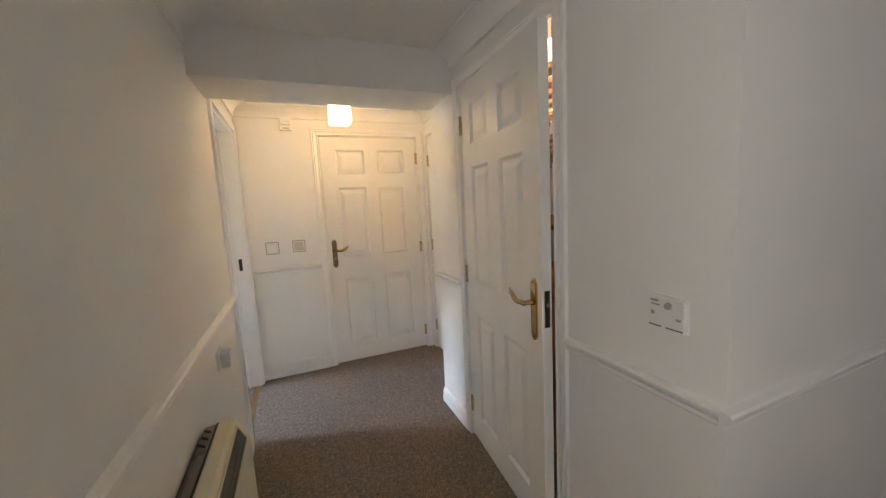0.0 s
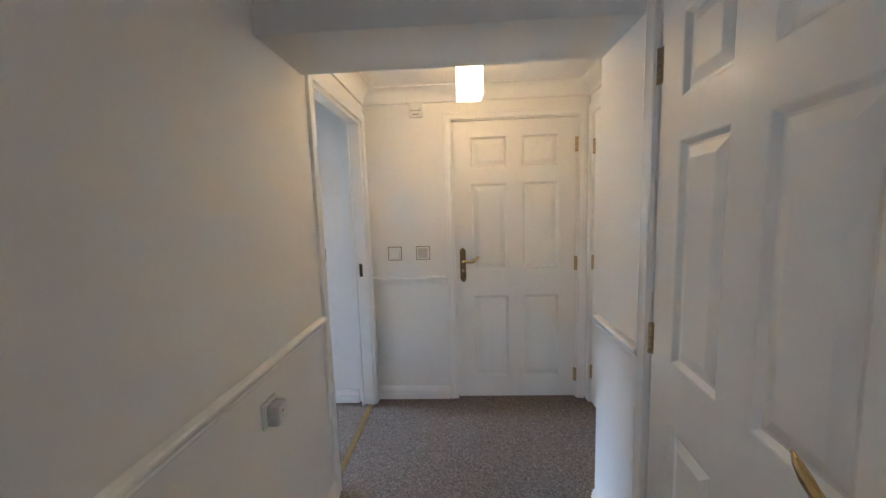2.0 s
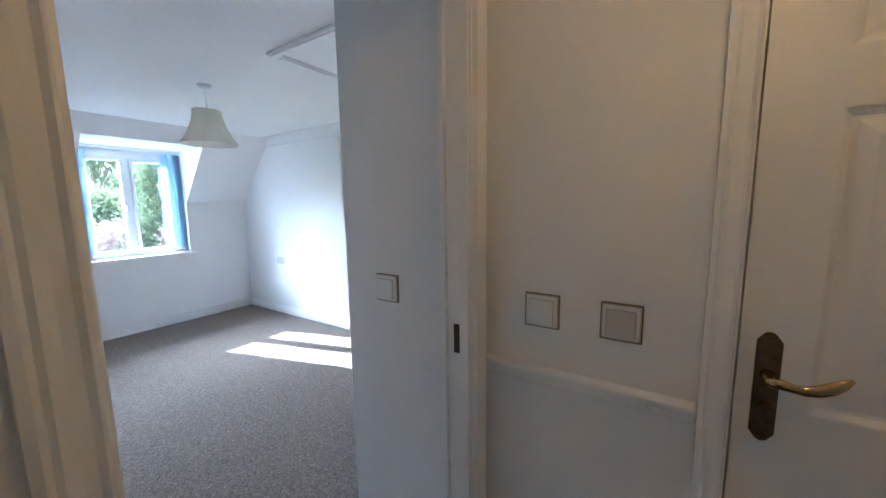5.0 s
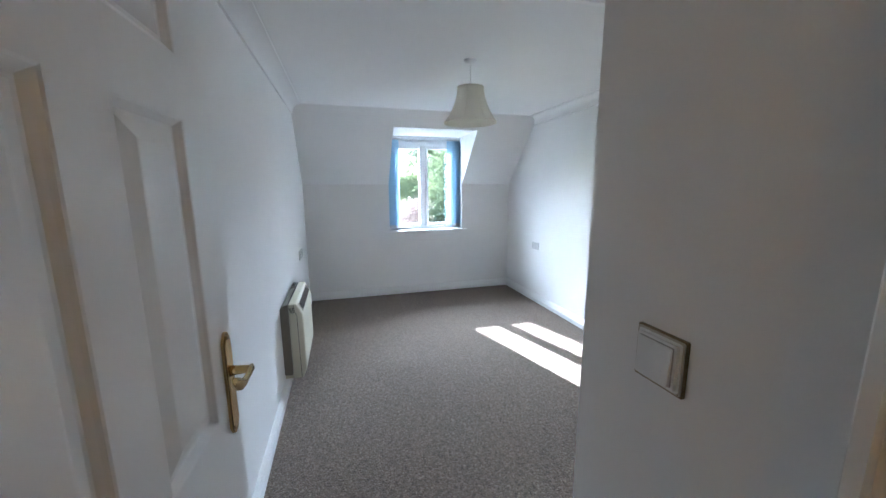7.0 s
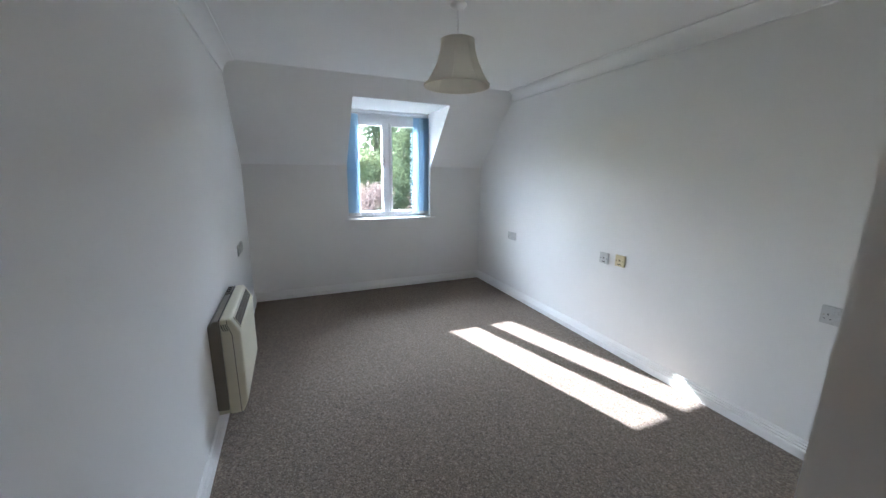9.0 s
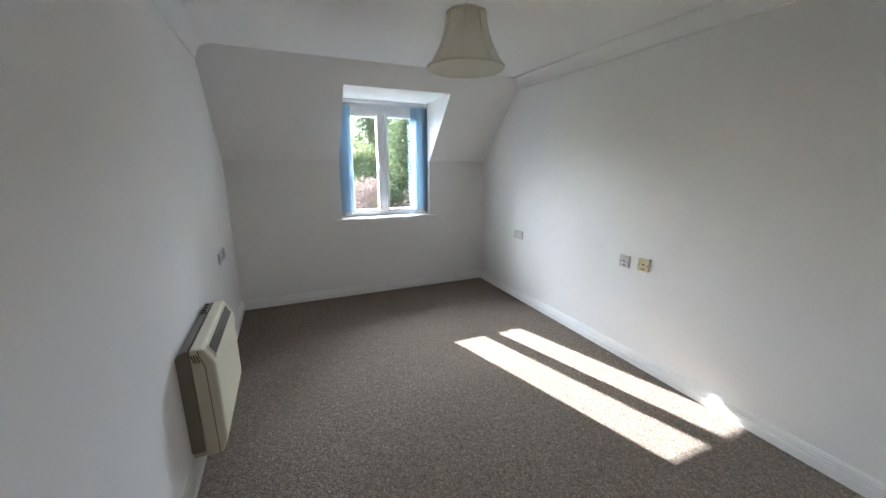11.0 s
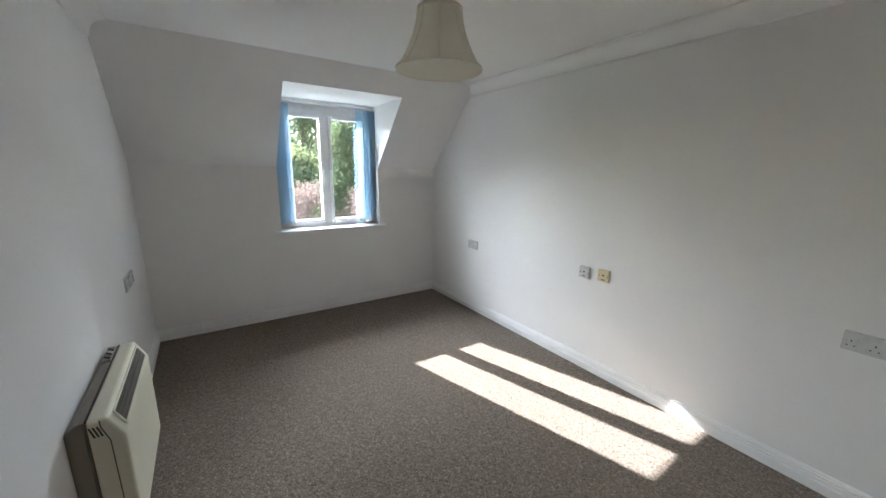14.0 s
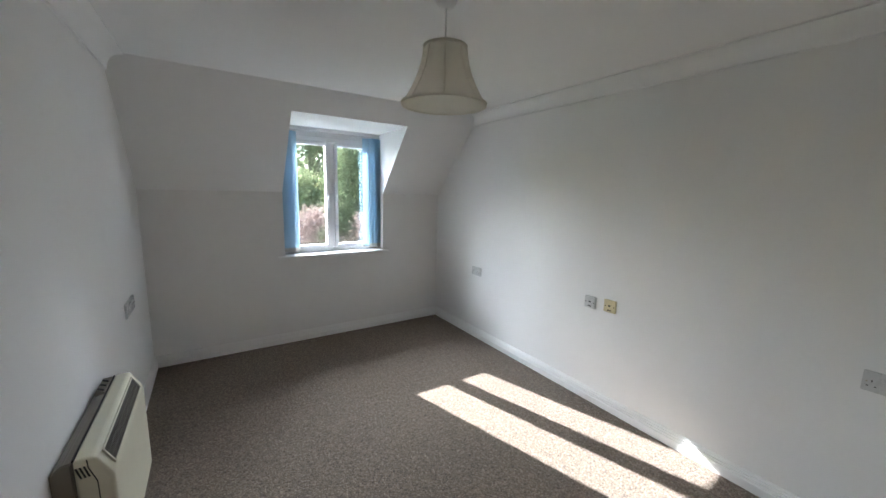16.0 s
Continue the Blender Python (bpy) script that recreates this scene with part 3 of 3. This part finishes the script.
def vertical_blind():
    x = XW - 0.098
    blind = thing("vertical_blind", pose(x, WY0, SILL), "blue fabric vertical blind drawn back to both sides", "window blind")
    top = DZ - SILL
    part("headrail", box(-0.022, 0.022, 0.004, WY1 - WY0 - 0.004, top - 0.036, top - 0.002, 0.003), UPVC, blind, "white headrail")
    rnd = random.Random(5)
    for side in (0, 1):
        n = 7
        for i in range(n):
            y = 0.034 + i * 0.0162 if side == 0 else WY1 - WY0 - 0.022 - i * 0.019
            a = radians((-50 if side == 0 else 62) + rnd.uniform(-9, 9))
            if side == 1 and i == n - 1:
                a = radians(16)
            if side == 0 and i == n - 1:
                a = radians(-48)
            wd = 0.044
            bm = bmesh.new()
            z0, z1 = 0.045, top - 0.05
            for za, zb in ((z0 + 0.028, z1), (z0, z0 + 0.028)):
                rows = []
                for z in (za, zb):
                    rows.append([bm.verts.new((math.sin(a) * wd * u + math.cos(a) * 0.004 * (1 - u * u) + bend, y + math.cos(a) * wd * u, z)) for u, bend in ((-1, 0), (-0.5, 0), (0, 0), (0.5, 0), (1, 0))])
                for p in range(4):
                    bm.faces.new((rows[0][p], rows[0][p + 1], rows[1][p + 1], rows[1][p]))
            bm2 = bmesh.new()
            slat = part("slat", bm, BLIND, blind)
            ca, sa = math.cos(a), math.sin(a)
            pts = [(-1, -0.002), (1, -0.002), (1, 0.002), (-1, 0.002)]
            add_prism(bm2, [(sa * wd * u * 0.96 + ca * v, y + ca * wd * u * 0.96 - sa * v) for u, v in pts], "z", z0 - 0.006, z0 + 0.028)
            part("weight", bm2, PALEGREY, slat, "stitched weight pocket")
            part("hanger", box(-0.004, 0.004, y - 0.003, y + 0.003, z1 - 0.004, top - 0.036), PLASTIC, slat)
    return blind


vertical_blind()


# ---- lamps ----
def pendant(m):
    lamp = thing("pendant_lamp", m, "cream bell-shaped fabric pendant lampshade hanging from the ceiling", "pendant lamp")
    part("ceiling_rose", lathe([(0, -0.026), (0.012, -0.026), (0.03, -0.020), (0.042, -0.006), (0.044, 0.0), (0, 0.0)], 28), PLASTIC, lamp, "white plastic ceiling rose", True)
    part("cord", tube([(0, 0, -0.024), (0.0008, 0, -0.1), (0, 0, -0.19)], [0.0032] * 3, 8), PLASTIC, lamp)
    part("bulb_holder", lathe([(0, -0.185), (0.012, -0.185), (0.018, -0.20), (0.019, -0.25), (0, -0.25)], 20), PLASTIC, lamp, "", True)
    part("bulb", lathe([(0.012, -0.25), (0.014, -0.265), (0.028, -0.295), (0.03, -0.315), (0.022, -0.335), (0, -0.342)], 20), PLASTIC, lamp, "unlit white bulb", True)
    z0, z1, r0, r1 = -0.388, -0.172, 0.172, 0.086
    prof = [(r1 + (r0 - r1) * (s ** 1.75) , z1 + (z0 - z1) * s) for s in [k / 12 for k in range(13)]]
    n = 48

    def gored(r, a):
        return r * (1 - 0.018 * abs(math.sin(a * 4)) ** 1.0)
    bm = bmesh.new()
    rings = [[bm.verts.new((gored(r, 2 * math.pi * i / n) * math.cos(2 * math.pi * i / n), gored(r, 2 * math.pi * i / n) * math.sin(2 * math.pi * i / n), z)) for i in range(n)] for r, z in prof]
    for p, q in zip(rings, rings[1:]):
        for i in range(n):
            bm.faces.new((p[i], p[(i + 1) % n], q[(i + 1) % n], q[i]))
    shade = part("shade", bm, SHADE, lamp, "cream pleatless fabric bell shade", True)
    for r, z in (prof[0], prof[-1]):
        bm = bmesh.new()
        add_lathe(bm, [(r + 0.0025, z - 0.005), (r + 0.0025, z + 0.005), (r - 0.002, z + 0.005), (r - 0.002, z - 0.005), (r + 0.0025, z - 0.005)], 48)
        part("piping", bm, PIPING, shade, "", True)
    for i in range(8):
        a = 2 * math.pi * (i + 0.0) / 8
        part("seam", tube([((r + 0.001) * math.cos(a), (r + 0.001) * math.sin(a), z) for r, z in prof], [0.0022] * 13, 6), PIPING, shade)
    bm = bmesh.new()
    for i in range(3):
        a = 2 * math.pi * i / 3
        add_tube(bm, [(0.018 * math.cos(a), 0.018 * math.sin(a), -0.2), (prof[0][0] * math.cos(a), prof[0][0] * math.sin(a), z1)], [0.0015, 0.0015], 6)
    part("shade_carrier", bm, STEEL, lamp)
    return lamp


pendant(pose(-2.25, 0.287, CZ, 0, 0, 12))


def hall_lamp(m):
    lamp = thing("hall_pendant_lamp", m, "lit square frosted glass ceiling lamp with scroll pattern", "ceiling lamp")
    part("ceiling_plate", lathe([(0, -0.03), (0.02, -0.03), (0.045, -0.016), (0.05, 0.0), (0, 0.0)], 28), STEEL, lamp, "", True)
    part("stem", tube([(0, 0, -0.028), (0, 0, -0.04)], [0.006, 0.006], 10), STEEL, lamp)
    w, z0, z1 = 0.062, -0.25, -0.04
    bm = bmesh.new()
    for x0, x1, y0, y1 in ((-w, w, -w, -w + 0.005), (-w, w, w - 0.005, w), (-w, -w + 0.005, -w + 0.005, w - 0.005), (w - 0.005, w, -w + 0.005, w - 0.005)):
        add_box(bm, x0, x1, y0, y1, z0, z1)
    add_box(bm, -w + 0.005, w - 0.005, -w + 0.005, w - 0.005, z0 + 0.055, z0 + 0.06)
    sh = part("shade", bm, LAMPGLASS, lamp, "frosted square glass shade, lit warm")
    part("collar", box(-w, w, -w, w, z1, z1 + 0.012, 0.004), STEEL, lamp)
    for cx, cz, sz in ((-0.012, -0.19, 0.02), (0.014, -0.225, 0.016), (0.004, -0.12, 0.022), (0.018, -0.255, 0.012)):
        pts = [(cx + sz * math.cos(a) * (1 - a / 9), -w - 0.0012, cz + sz * math.sin(a) * (1 - a / 9)) for a in [k * 0.45 for k in range(12)]]
        part("scroll", tube(pts, [0.0036] * 12, 6), GREYP, sh, "etched scroll")
    return lamp


hall_lamp(pose(0.719, -0.62, CZ, 0, 0, 4))


# ---- heaters ----
def heater(m, w, label):
    """Panel heater on a wall: width along x, back at y 0, foot at z 0."""
    h = thing("panel_heater", m, label, "heater")
    hh = 0.54
    bm = prism([(0.0, 0.035), (0.052, 0.03), (0.052, hh - 0.006), (0.030, hh - 0.006), (0.0, hh - 0.03)], "x", -w / 2 + 0.004, w / 2 - 0.004)
    bmesh.ops.bevel(bm, geom=list(bm.edges), offset=0.004, segments=2, affect="EDGES")
    part("back_box", bm, TAUPE, h, "taupe steel back casing")
    out = [(0.054, 0.006), (0.118, 0.006), (0.146, 0.07), (0.146, hh - 0.078), (0.106, hh), (0.054, hh)]
    bm = prism(out, "x", -w / 2, w / 2)
    bmesh.ops.bevel(bm, geom=list(bm.edges), offset=0.011, segments=3, affect="EDGES", profile=0.5)
    part("casing", bm, CREAM, h, "cream enamelled casing")
    # grille in the sloping top edge
    a, b = Vector((0, 0.1425, hh - 0.0712)), Vector((0, 0.1095, hh - 0.0068))
    d = (b - a).normalized()
    nrm = Vector((0, d.z, -d.y))
    bm = bmesh.new()

    def strip(bm, x0, x1, s0, s1, lift0, lift1):
        vs = []
        for x in (x0, x1):
            for s in (s0, s1):
                for l in (lift0, lift1):
                    vs.append(bm.verts.new(a + d * ((b - a).length * s) + nrm * l + Vector((x, 0, 0))))
        for q in ((0, 1, 3, 2), (4, 6, 7, 5), (0, 4, 5, 1), (2, 3, 7, 6), (0, 2, 6, 4), (1, 5, 7, 3)):
            bm.faces.new([vs[i] for i in q])
    strip(bm, -w / 2 + 0.05, w / 2 - 0.05, 0.14, 0.86, 0.0, 0.0025)
    g = part("outlet_grille", bm, DARK, h, "dark wire outlet grille")
    bm = bmesh.new()
    nbar = 60
    for i in range(nbar):
        x = -w / 2 + 0.055 + (w - 0.11) * i / (nbar - 1)
        strip(bm, x - 0.0012, x + 0.0012, 0.15, 0.85, 0.0026, 0.0038)
    for s in (0.38, 0.62):
        strip(bm, -w / 2 + 0.052, w / 2 - 0.052, s - 0.012, s + 0.012, 0.0038, 0.0048)
    part("wire_mesh", bm, TAUPE, g)
    bm = bmesh.new()
    for x0, x1, s0, s1 in ((-w / 2 + 0.044, w / 2 - 0.044, 0.06, 0.14), (-w / 2 + 0.044, w / 2 - 0.044, 0.86, 0.94), (-w / 2 + 0.044, -w / 2 + 0.05, 0.14, 0.86), (w / 2 - 0.05, w / 2 - 0.044, 0.14, 0.86)):
        strip(bm, x0, x1, s0, s1, -0.001, 0.0055)
    part("grille_rim", bm, CREAM, g, "raised cream rim")
    for sx in (-1, 1):
        x = sx * w / 2
        bm = bmesh.new()
        line = [(0.086, hh - 0.004), (0.087, hh - 0.03), (0.104, hh - 0.085), (0.108, 0.012)]
        for k in range(3):
            quad = [line[k], line[k + 1], (line[k + 1][0] + 0.0028, line[k + 1][1]), (line[k][0] + 0.0028, line[k][1])]
            add_prism(bm, quad, "x", x, x + sx * 0.0012)
        part("side_seam", bm, DARK, h)
        for j in range(3):
            y = 0.058 + j * 0.0095
            bm = prism([(y + 0.010, hh - 0.062), (y + 0.0145, hh - 0.062), (y + 0.0045, hh - 0.024), (y, hh - 0.024)], "x", x, x + sx * 0.0014)
            part("vent_slot", bm, DARK, h)
    bm = box(-w / 2 + 0.03, -w / 2 + 0.17, 0.02, 0.05, hh - 0.012, hh + 0.004, 0.003)
    ctl = part("control_box", bm, TAUPE, h, "thermostat control housing on top")
    for dx in (0.055, 0.095, 0.135):
        part("control_slot", prism([(-w / 2 + dx, 0.024), (-w / 2 + dx + 0.008, 0.024), (-w / 2 + dx + 0.026, 0.046), (-w / 2 + dx + 0.018, 0.046)], "z", hh + 0.004, hh + 0.009), DARK, ctl)
    for sx in (-1, 1):
        part("bracket", box(sx * (w / 2 - 0.03) - 0.012, sx * (w / 2 - 0.03) + 0.012, 0.002, 0.05, 0.004, 0.031, 0.002), CREAM, h)
    part("top_seam", box(-w / 2 + 0.01, w / 2 - 0.01, 0.0505, 0.0555, hh - 0.008, hh - 0.001), DARK, h)
    return h


heater(pose(-2.685, YL, 0.095), 0.62, "cream panel heater with dark top grille, mounted on the bedroom wall")
heater(pose(0.0, -2.155, 0.13, 0, 0, -90), 0.68, "cream panel heater with dark top grille, mounted on the corridor wall")


# ---- plates on the walls (local: plate in x-z, proud towards -y) ----
def rounded(w, h, r=0.004):
    out = []
    for cx, cz, a0 in ((w / 2 - r, h / 2 - r, 0), (-w / 2 + r, h / 2 - r, 90), (-w / 2 + r, -h / 2 + r, 180), (w / 2 - r, -h / 2 + r, 270)):
        for k in range(4):
            a = radians(a0 + 30 * k)
            out.append((cx + r * math.cos(a), cz + r * math.sin(a)))
    return out


def face_plate(ob, w, h, d, mat, name="plate"):
    bm = bmesh.new()
    o = rounded(w, h)
    add_prism(bm, o, "y", 0.0, -d * 0.6)
    add_prism(bm, [(x * (1 - 0.004 / w * 2), z * (1 - 0.004 / h * 2)) for x, z in o], "y", -d * 0.6, -d)
    return part(name, bm, mat, ob)


def pins(ob, cx, cz, d):
    for x, z, w, h in ((0, 0.011, 0.004, 0.008), (-0.011, -0.010, 0.0065, 0.004), (0.011, -0.010, 0.0065, 0.004)):
        part("pin_hole", box(cx + x - w / 2, cx + x + w / 2, -d - 0.0006, -d, cz + z - h / 2, cz + z + h / 2), DARK, ob)


def double_socket(m, label):
    s = thing("double_socket", m, label, "power socket", "sockets")
    face_plate(s, 0.146, 0.086, 0.011, DIMMEDP)
    for cx in (-0.046, 0.022):
        pins(s, cx, -0.008, 0.011)
        part("rocker_switch", box(cx + 0.020, cx + 0.032, -0.0145, -0.011, 0.004, 0.026, 0.001), DIMMEDP, s)
    for cx in (-0.06, 0.06):
        part("screw", tube([(cx, -0.011, 0), (cx, -0.0122, 0)], [0.003, 0.003], 10), STEEL, s)
    return s


def single_plate(m, label, mat, name="outlet_plate"):
    s = thing(name, m, label, "wall outlet", "outlets")
    face_plate(s, 0.086, 0.086, 0.012, mat)
    part("outlet_hole", box(-0.008, 0.008, -0.0126, -0.012, -0.002, 0.008), DARK, s)
    for cx in (-0.03, 0.03):
        part("screw", tube([(cx, -0.012, 0), (cx, -0.0134, 0)], [0.0035, 0.0035], 10), DARK, s)
    part("printed_mark", box(-0.014, 0.014, -0.0126, -0.012, -0.03, -0.024), DARK, s)
    return s


def light_switch(m, label, rocker):
    s = thing("light_switch", m, label, "light switch", "light switches")
    part("surround", prism(rounded(0.098, 0.098, 0.003), "y", 0, -0.005), AGED, s, "dark metal surround")
    part("metal_edge", prism(rounded(0.092, 0.092, 0.003), "y", -0.005, -0.0075), STEEL, s)
    face_plate(s, 0.086, 0.086, 0.015, PLASTIC)
    part("gap", prism(rounded(0.069, 0.069, 0.002), "y", -0.015, -0.0154), GREYP, s)
    bm = bmesh.new()
    add_prism(bm, [(-0.0155, -0.033), (-0.0155, 0.033), (-0.0180, 0.033), (-0.0235, -0.033)], "x", -0.033, 0.033)
    bmesh.ops.bevel(bm, geom=list(bm.edges), offset=0.001, segments=1, affect="EDGES")
    part("rocker", bm, rocker, s)
    return s


light_switch(pose(0.18, 0, 1.095), "large white rocker light switch with metal edge in the hall", PLASTIC)
light_switch(pose(0.382, 0, 1.095), "large switch with a greyed rocker and metal edge", PALEGREY)
light_switch(pose(-0.355, -0.05, 1.107), "white rocker light switch with metal edge beside the bedroom door", PLASTIC)

double_socket(pose(-3.737, YR, 0.69), "white double power socket on the bedroom wall")
single_plate(pose(-2.437, YR, 0.726), "white single aerial outlet plate", DIMMEDP)
single_plate(pose(-2.287, YR, 0.736), "yellowed single telephone outlet plate", YELLOWED)
double_socket(pose(-1.088, YR, 0.748), "white double power socket with rocker switches")
double_socket(pose(-3.72, YL, 0.73, 0, 0, 180), "white double power socket above the heater")
single_plate(pose(-3.86, YL, 0.73, 0, 0, 180), "white single outlet plate near the window wall", DIMMEDP)

# spur with plug on the corridor wall
fcu = thing("fused_spur", pose(0.0, -1.435, 0.757, 0, 0, 90), "white socket with a plugged-in square adaptor", "power socket")
face_plate(fcu, 0.086, 0.086, 0.012, PLASTIC)
plug = part("plug", box(-0.032, 0.028, -0.05, -0.0125, -0.036, 0.034, 0.007, 3), DIMMEDP, fcu, "white square plug-in adaptor")
part("socket_face", box(-0.024, 0.020, -0.0515, -0.0495, -0.028, 0.026, 0.002), PLASTIC, plug)
part("printed_mark", box(-0.008, 0.004, -0.0520, -0.0515, 0.004, 0.010), GREYP, plug)
part("rocker_switch", box(0.028, 0.033, -0.038, -0.022, 0.006, 0.022, 0.001), GREYP, plug)

# heating controller on the corridor's right wall
ctl = thing("heating_controller", pose(XR, -2.603, 1.07, 0, 0, -90), "white heating control panel with small dial", "control panel")
face_plate(ctl, 0.098, 0.09, 0.018, PLASTIC, "case")
part("dial", tube([(0.006, -0.018, 0.024), (0.006, -0.025, 0.024)], [0.010, 0.008], 18), GREYP, ctl)
for x0, x1, z0, z1, mt in ((-0.044, -0.022, 0.030, 0.036, GREYP), (-0.042, -0.018, 0.020, 0.024, GREYP), (-0.042, -0.032, -0.006, 0.004, GREYP), (0.026, 0.038, -0.010, -0.004, GREYP),
                           (-0.046, -0.012, -0.036, -0.033, DARK), (0.0, 0.044, -0.036, -0.033, DARK)):
    part("printed_mark", box(x0, x1, -0.0186, -0.018, z0, z1), mt, ctl)

# sounder high on the end wall
bell = thing("door_sounder", pose(0.372, 0, 2.075), "small white wall sounder box above the switches", "alarm sounder")
part("case", box(-0.045, 0.045, -0.028, 0.0, -0.048, 0.048, 0.004), PLASTIC, bell)
bm = bmesh.new()
add_box(bm, -0.032, 0.032, -0.0292, -0.028, -0.008, -0.003)
add_box(bm, -0.032, -0.028, -0.0292, -0.028, -0.003, 0.012)
add_box(bm, 0.028, 0.032, -0.0292, -0.028, -0.003, 0.012)
part("grille_slot", bm, GREYP, bell)
part("printed_mark", box(-0.024, 0.024, -0.029, -0.028, -0.034, -0.026), GREYP, bell)

# loft hatch
hatch = thing("loft_hatch", pose(-1.10, 0.53, CZ), "white framed loft hatch in the bedroom ceiling", "loft hatch")
w = 0.31
for x0, x1, y0, y1 in ((-w, w, -w, -w + 0.055), (-w, w, w - 0.055, w), (-w, -w + 0.055, -w + 0.055, w - 0.055), (w - 0.055, w, -w + 0.055, w - 0.055)):
    bm = box(x0, x1, y0, y1, -0.016, 0.0, 0.004)
    add_box(bm, x0 + 0.012, x1 - 0.012, y0 + 0.012, y1 - 0.012, -0.024, -0.0155, 0.004)
    part("frame_side", bm, GLOSS, hatch)
# near-black sheet paints the shadow in the gap round the hatch door
part("shadow_gap", box(-w + 0.055, w - 0.055, -w + 0.055, w - 0.055, -0.002, 0.0), DARK, hatch)
part("hatch_door", box(-w + 0.061, w - 0.061, -w + 0.061, w - 0.061, -0.009, -0.002, 0.002), GLOSS, hatch)
part("catch", lathe([(0, -0.018), (0.008, -0.016), (0.012, -0.010), (0, -0.010)], 14, (-w + 0.085, 0.12, 0)), STEEL, hatch, "", True)

# airing cupboard
tank = thing("hot_water_cylinder", pose(1.72, -1.68, 0.0), "copper hot water cylinder in the cupboard", "water cylinder")
part("cylinder", lathe([(0, 0.02), (0.2, 0.02), (0.21, 0.05), (0.21, 0.85), (0.19, 0.95), (0.12, 1.02), (0, 1.05)], 32), COPPER, tank, "", True)
for z in (1.25, 1.62, 1.9):
    sh = thing("slatted_shelf", pose(1.7, -1.7, z), "timber slatted shelf in the airing cupboard", "shelf", "cupboard shelves")
    for i in range(6):
        part("slat", box(-0.34 + 0.12 * i, -0.27 + 0.12 * i, -0.58, 0.58, 0, 0.02), TIMBER, sh)
    for y in (-0.56, 0.52):
        part("bearer", box(-0.34, 0.34, y, y + 0.04, -0.03, -0.001), TIMBER, sh)


# ---- outside ----
structure("ground", box(-400, XO - 0.02, -400, 400, -3.2, -2.7), GRASS, "grassy ground far below the dormer window", "ground")
structure("roof_slope", prism([(XO, 0.70), (XO - 1.2, -0.5), (XO - 1.2, -0.6), (XO, 0.6)], "y", -3, 4), ROOF, "tiled roof slope below the dormer", "roof")


def leaves(bm, rnd, centre, radius, count, size):
    for _ in range(count):
        v = Vector((rnd.gauss(0, 1), rnd.gauss(0, 1), rnd.gauss(0, 1)))
        p = Vector(centre) + v.normalized() * radius * rnd.random() ** 0.45
        d = Vector((rnd.gauss(0, 1), rnd.gauss(0, 1), rnd.gauss(0, 0.8))).normalized()
        u = d.orthogonal().normalized()
        u = (Matrix.Rotation(rnd.uniform(0, 6.28), 3, d) @ u)
        v = d.cross(u)
        s = size * rnd.uniform(0.6, 1.4)
        bm.faces.new([bm.verts.new(q) for q in (p - u * s, p + v * s * 0.45 + d * s * 0.1, p + u * s, p - v * s * 0.45 + d * s * 0.1)])


def tree(name, x, y, height, spread, seed, leaf, clumps, label, low=0.15, size=0.06, per=150, category="tree"):
    rnd = random.Random(seed)
    t = thing(name, pose(x, y, -2.7), label, category)
    bm = bmesh.new()
    lean = (rnd.uniform(-0.2, 0.2), rnd.uniform(-0.2, 0.2))
    trunk_top = height * 0.8
    add_tube(bm, [(lean[0] * k / 5, lean[1] * k / 5, trunk_top * k / 5) for k in range(6)], [0.11 * (1 - 0.16 * k) * height / 5 for k in range(6)], 9)
    crown = bmesh.new()
    for i in range(clumps):
        a, f = rnd.uniform(0, 6.28), low + (0.98 - low) * rnd.random()
        r = spread * (1 - max(0, f - 0.5) * 1.3) * rnd.uniform(0.2, 1.0)
        c = Vector((r * math.cos(a), r * math.sin(a), height * f))
        root = Vector((lean[0] * f, lean[1] * f, min(c.z * 0.75, trunk_top * 0.95)))
        mid = (root + c) / 2 + Vector((rnd.uniform(-0.1, 0.1), rnd.uniform(-0.1, 0.1), 0.12))
        add_tube(bm, [root, mid, c], [0.022, 0.014, 0.005], 5)
        leaves(crown, rnd, c, rnd.uniform(0.22, 0.48) * spread / 1.4, per, size)
    part("trunk", bm, BARK, t)
    me_ob = part("crown", crown, leaf, t)
    return t


tree("tree", -10.0, 2.9, 5.7, 1.5, 3, LEAF, 150, "leafy green tree outside the window", size=0.05, per=150)
tree("tree", -9.2, 3.9, 5.0, 1.2, 9, LEAF_LIGHT, 90, "yellow-green leafy tree outside the window", size=0.05, per=150)
tree("tree", -11.2, 1.6, 4.5, 1.4, 14, LEAF_LIGHT, 100, "yellow-green rounded tree outside the window", size=0.05, per=150)
tree("tree", -14.0, 2.4, 7.6, 1.9, 21, LEAF, 60, "tall open tree with thin foliage", 0.35, size=0.06, per=140)
tree("tree", -13.5, 5.8, 6.6, 2.2, 17, LEAF, 130, "tall green tree outside the window", size=0.06, per=140)
tree("tree", -17.0, 4.2, 7.4, 2.4, 27, LEAF, 80, "far green tree outside the window", size=0.11, per=80)
tree("shrub", -8.0, 0.95, 3.75, 0.95, 25, LEAF_RED, 110, "pinkish brown shrub below the window", size=0.028, per=170, category="shrub")
tree("shrub", -8.1, 2.4, 3.6, 0.95, 29, LEAF_RED, 110, "pinkish brown shrub below the window", size=0.028, per=170, category="shrub")
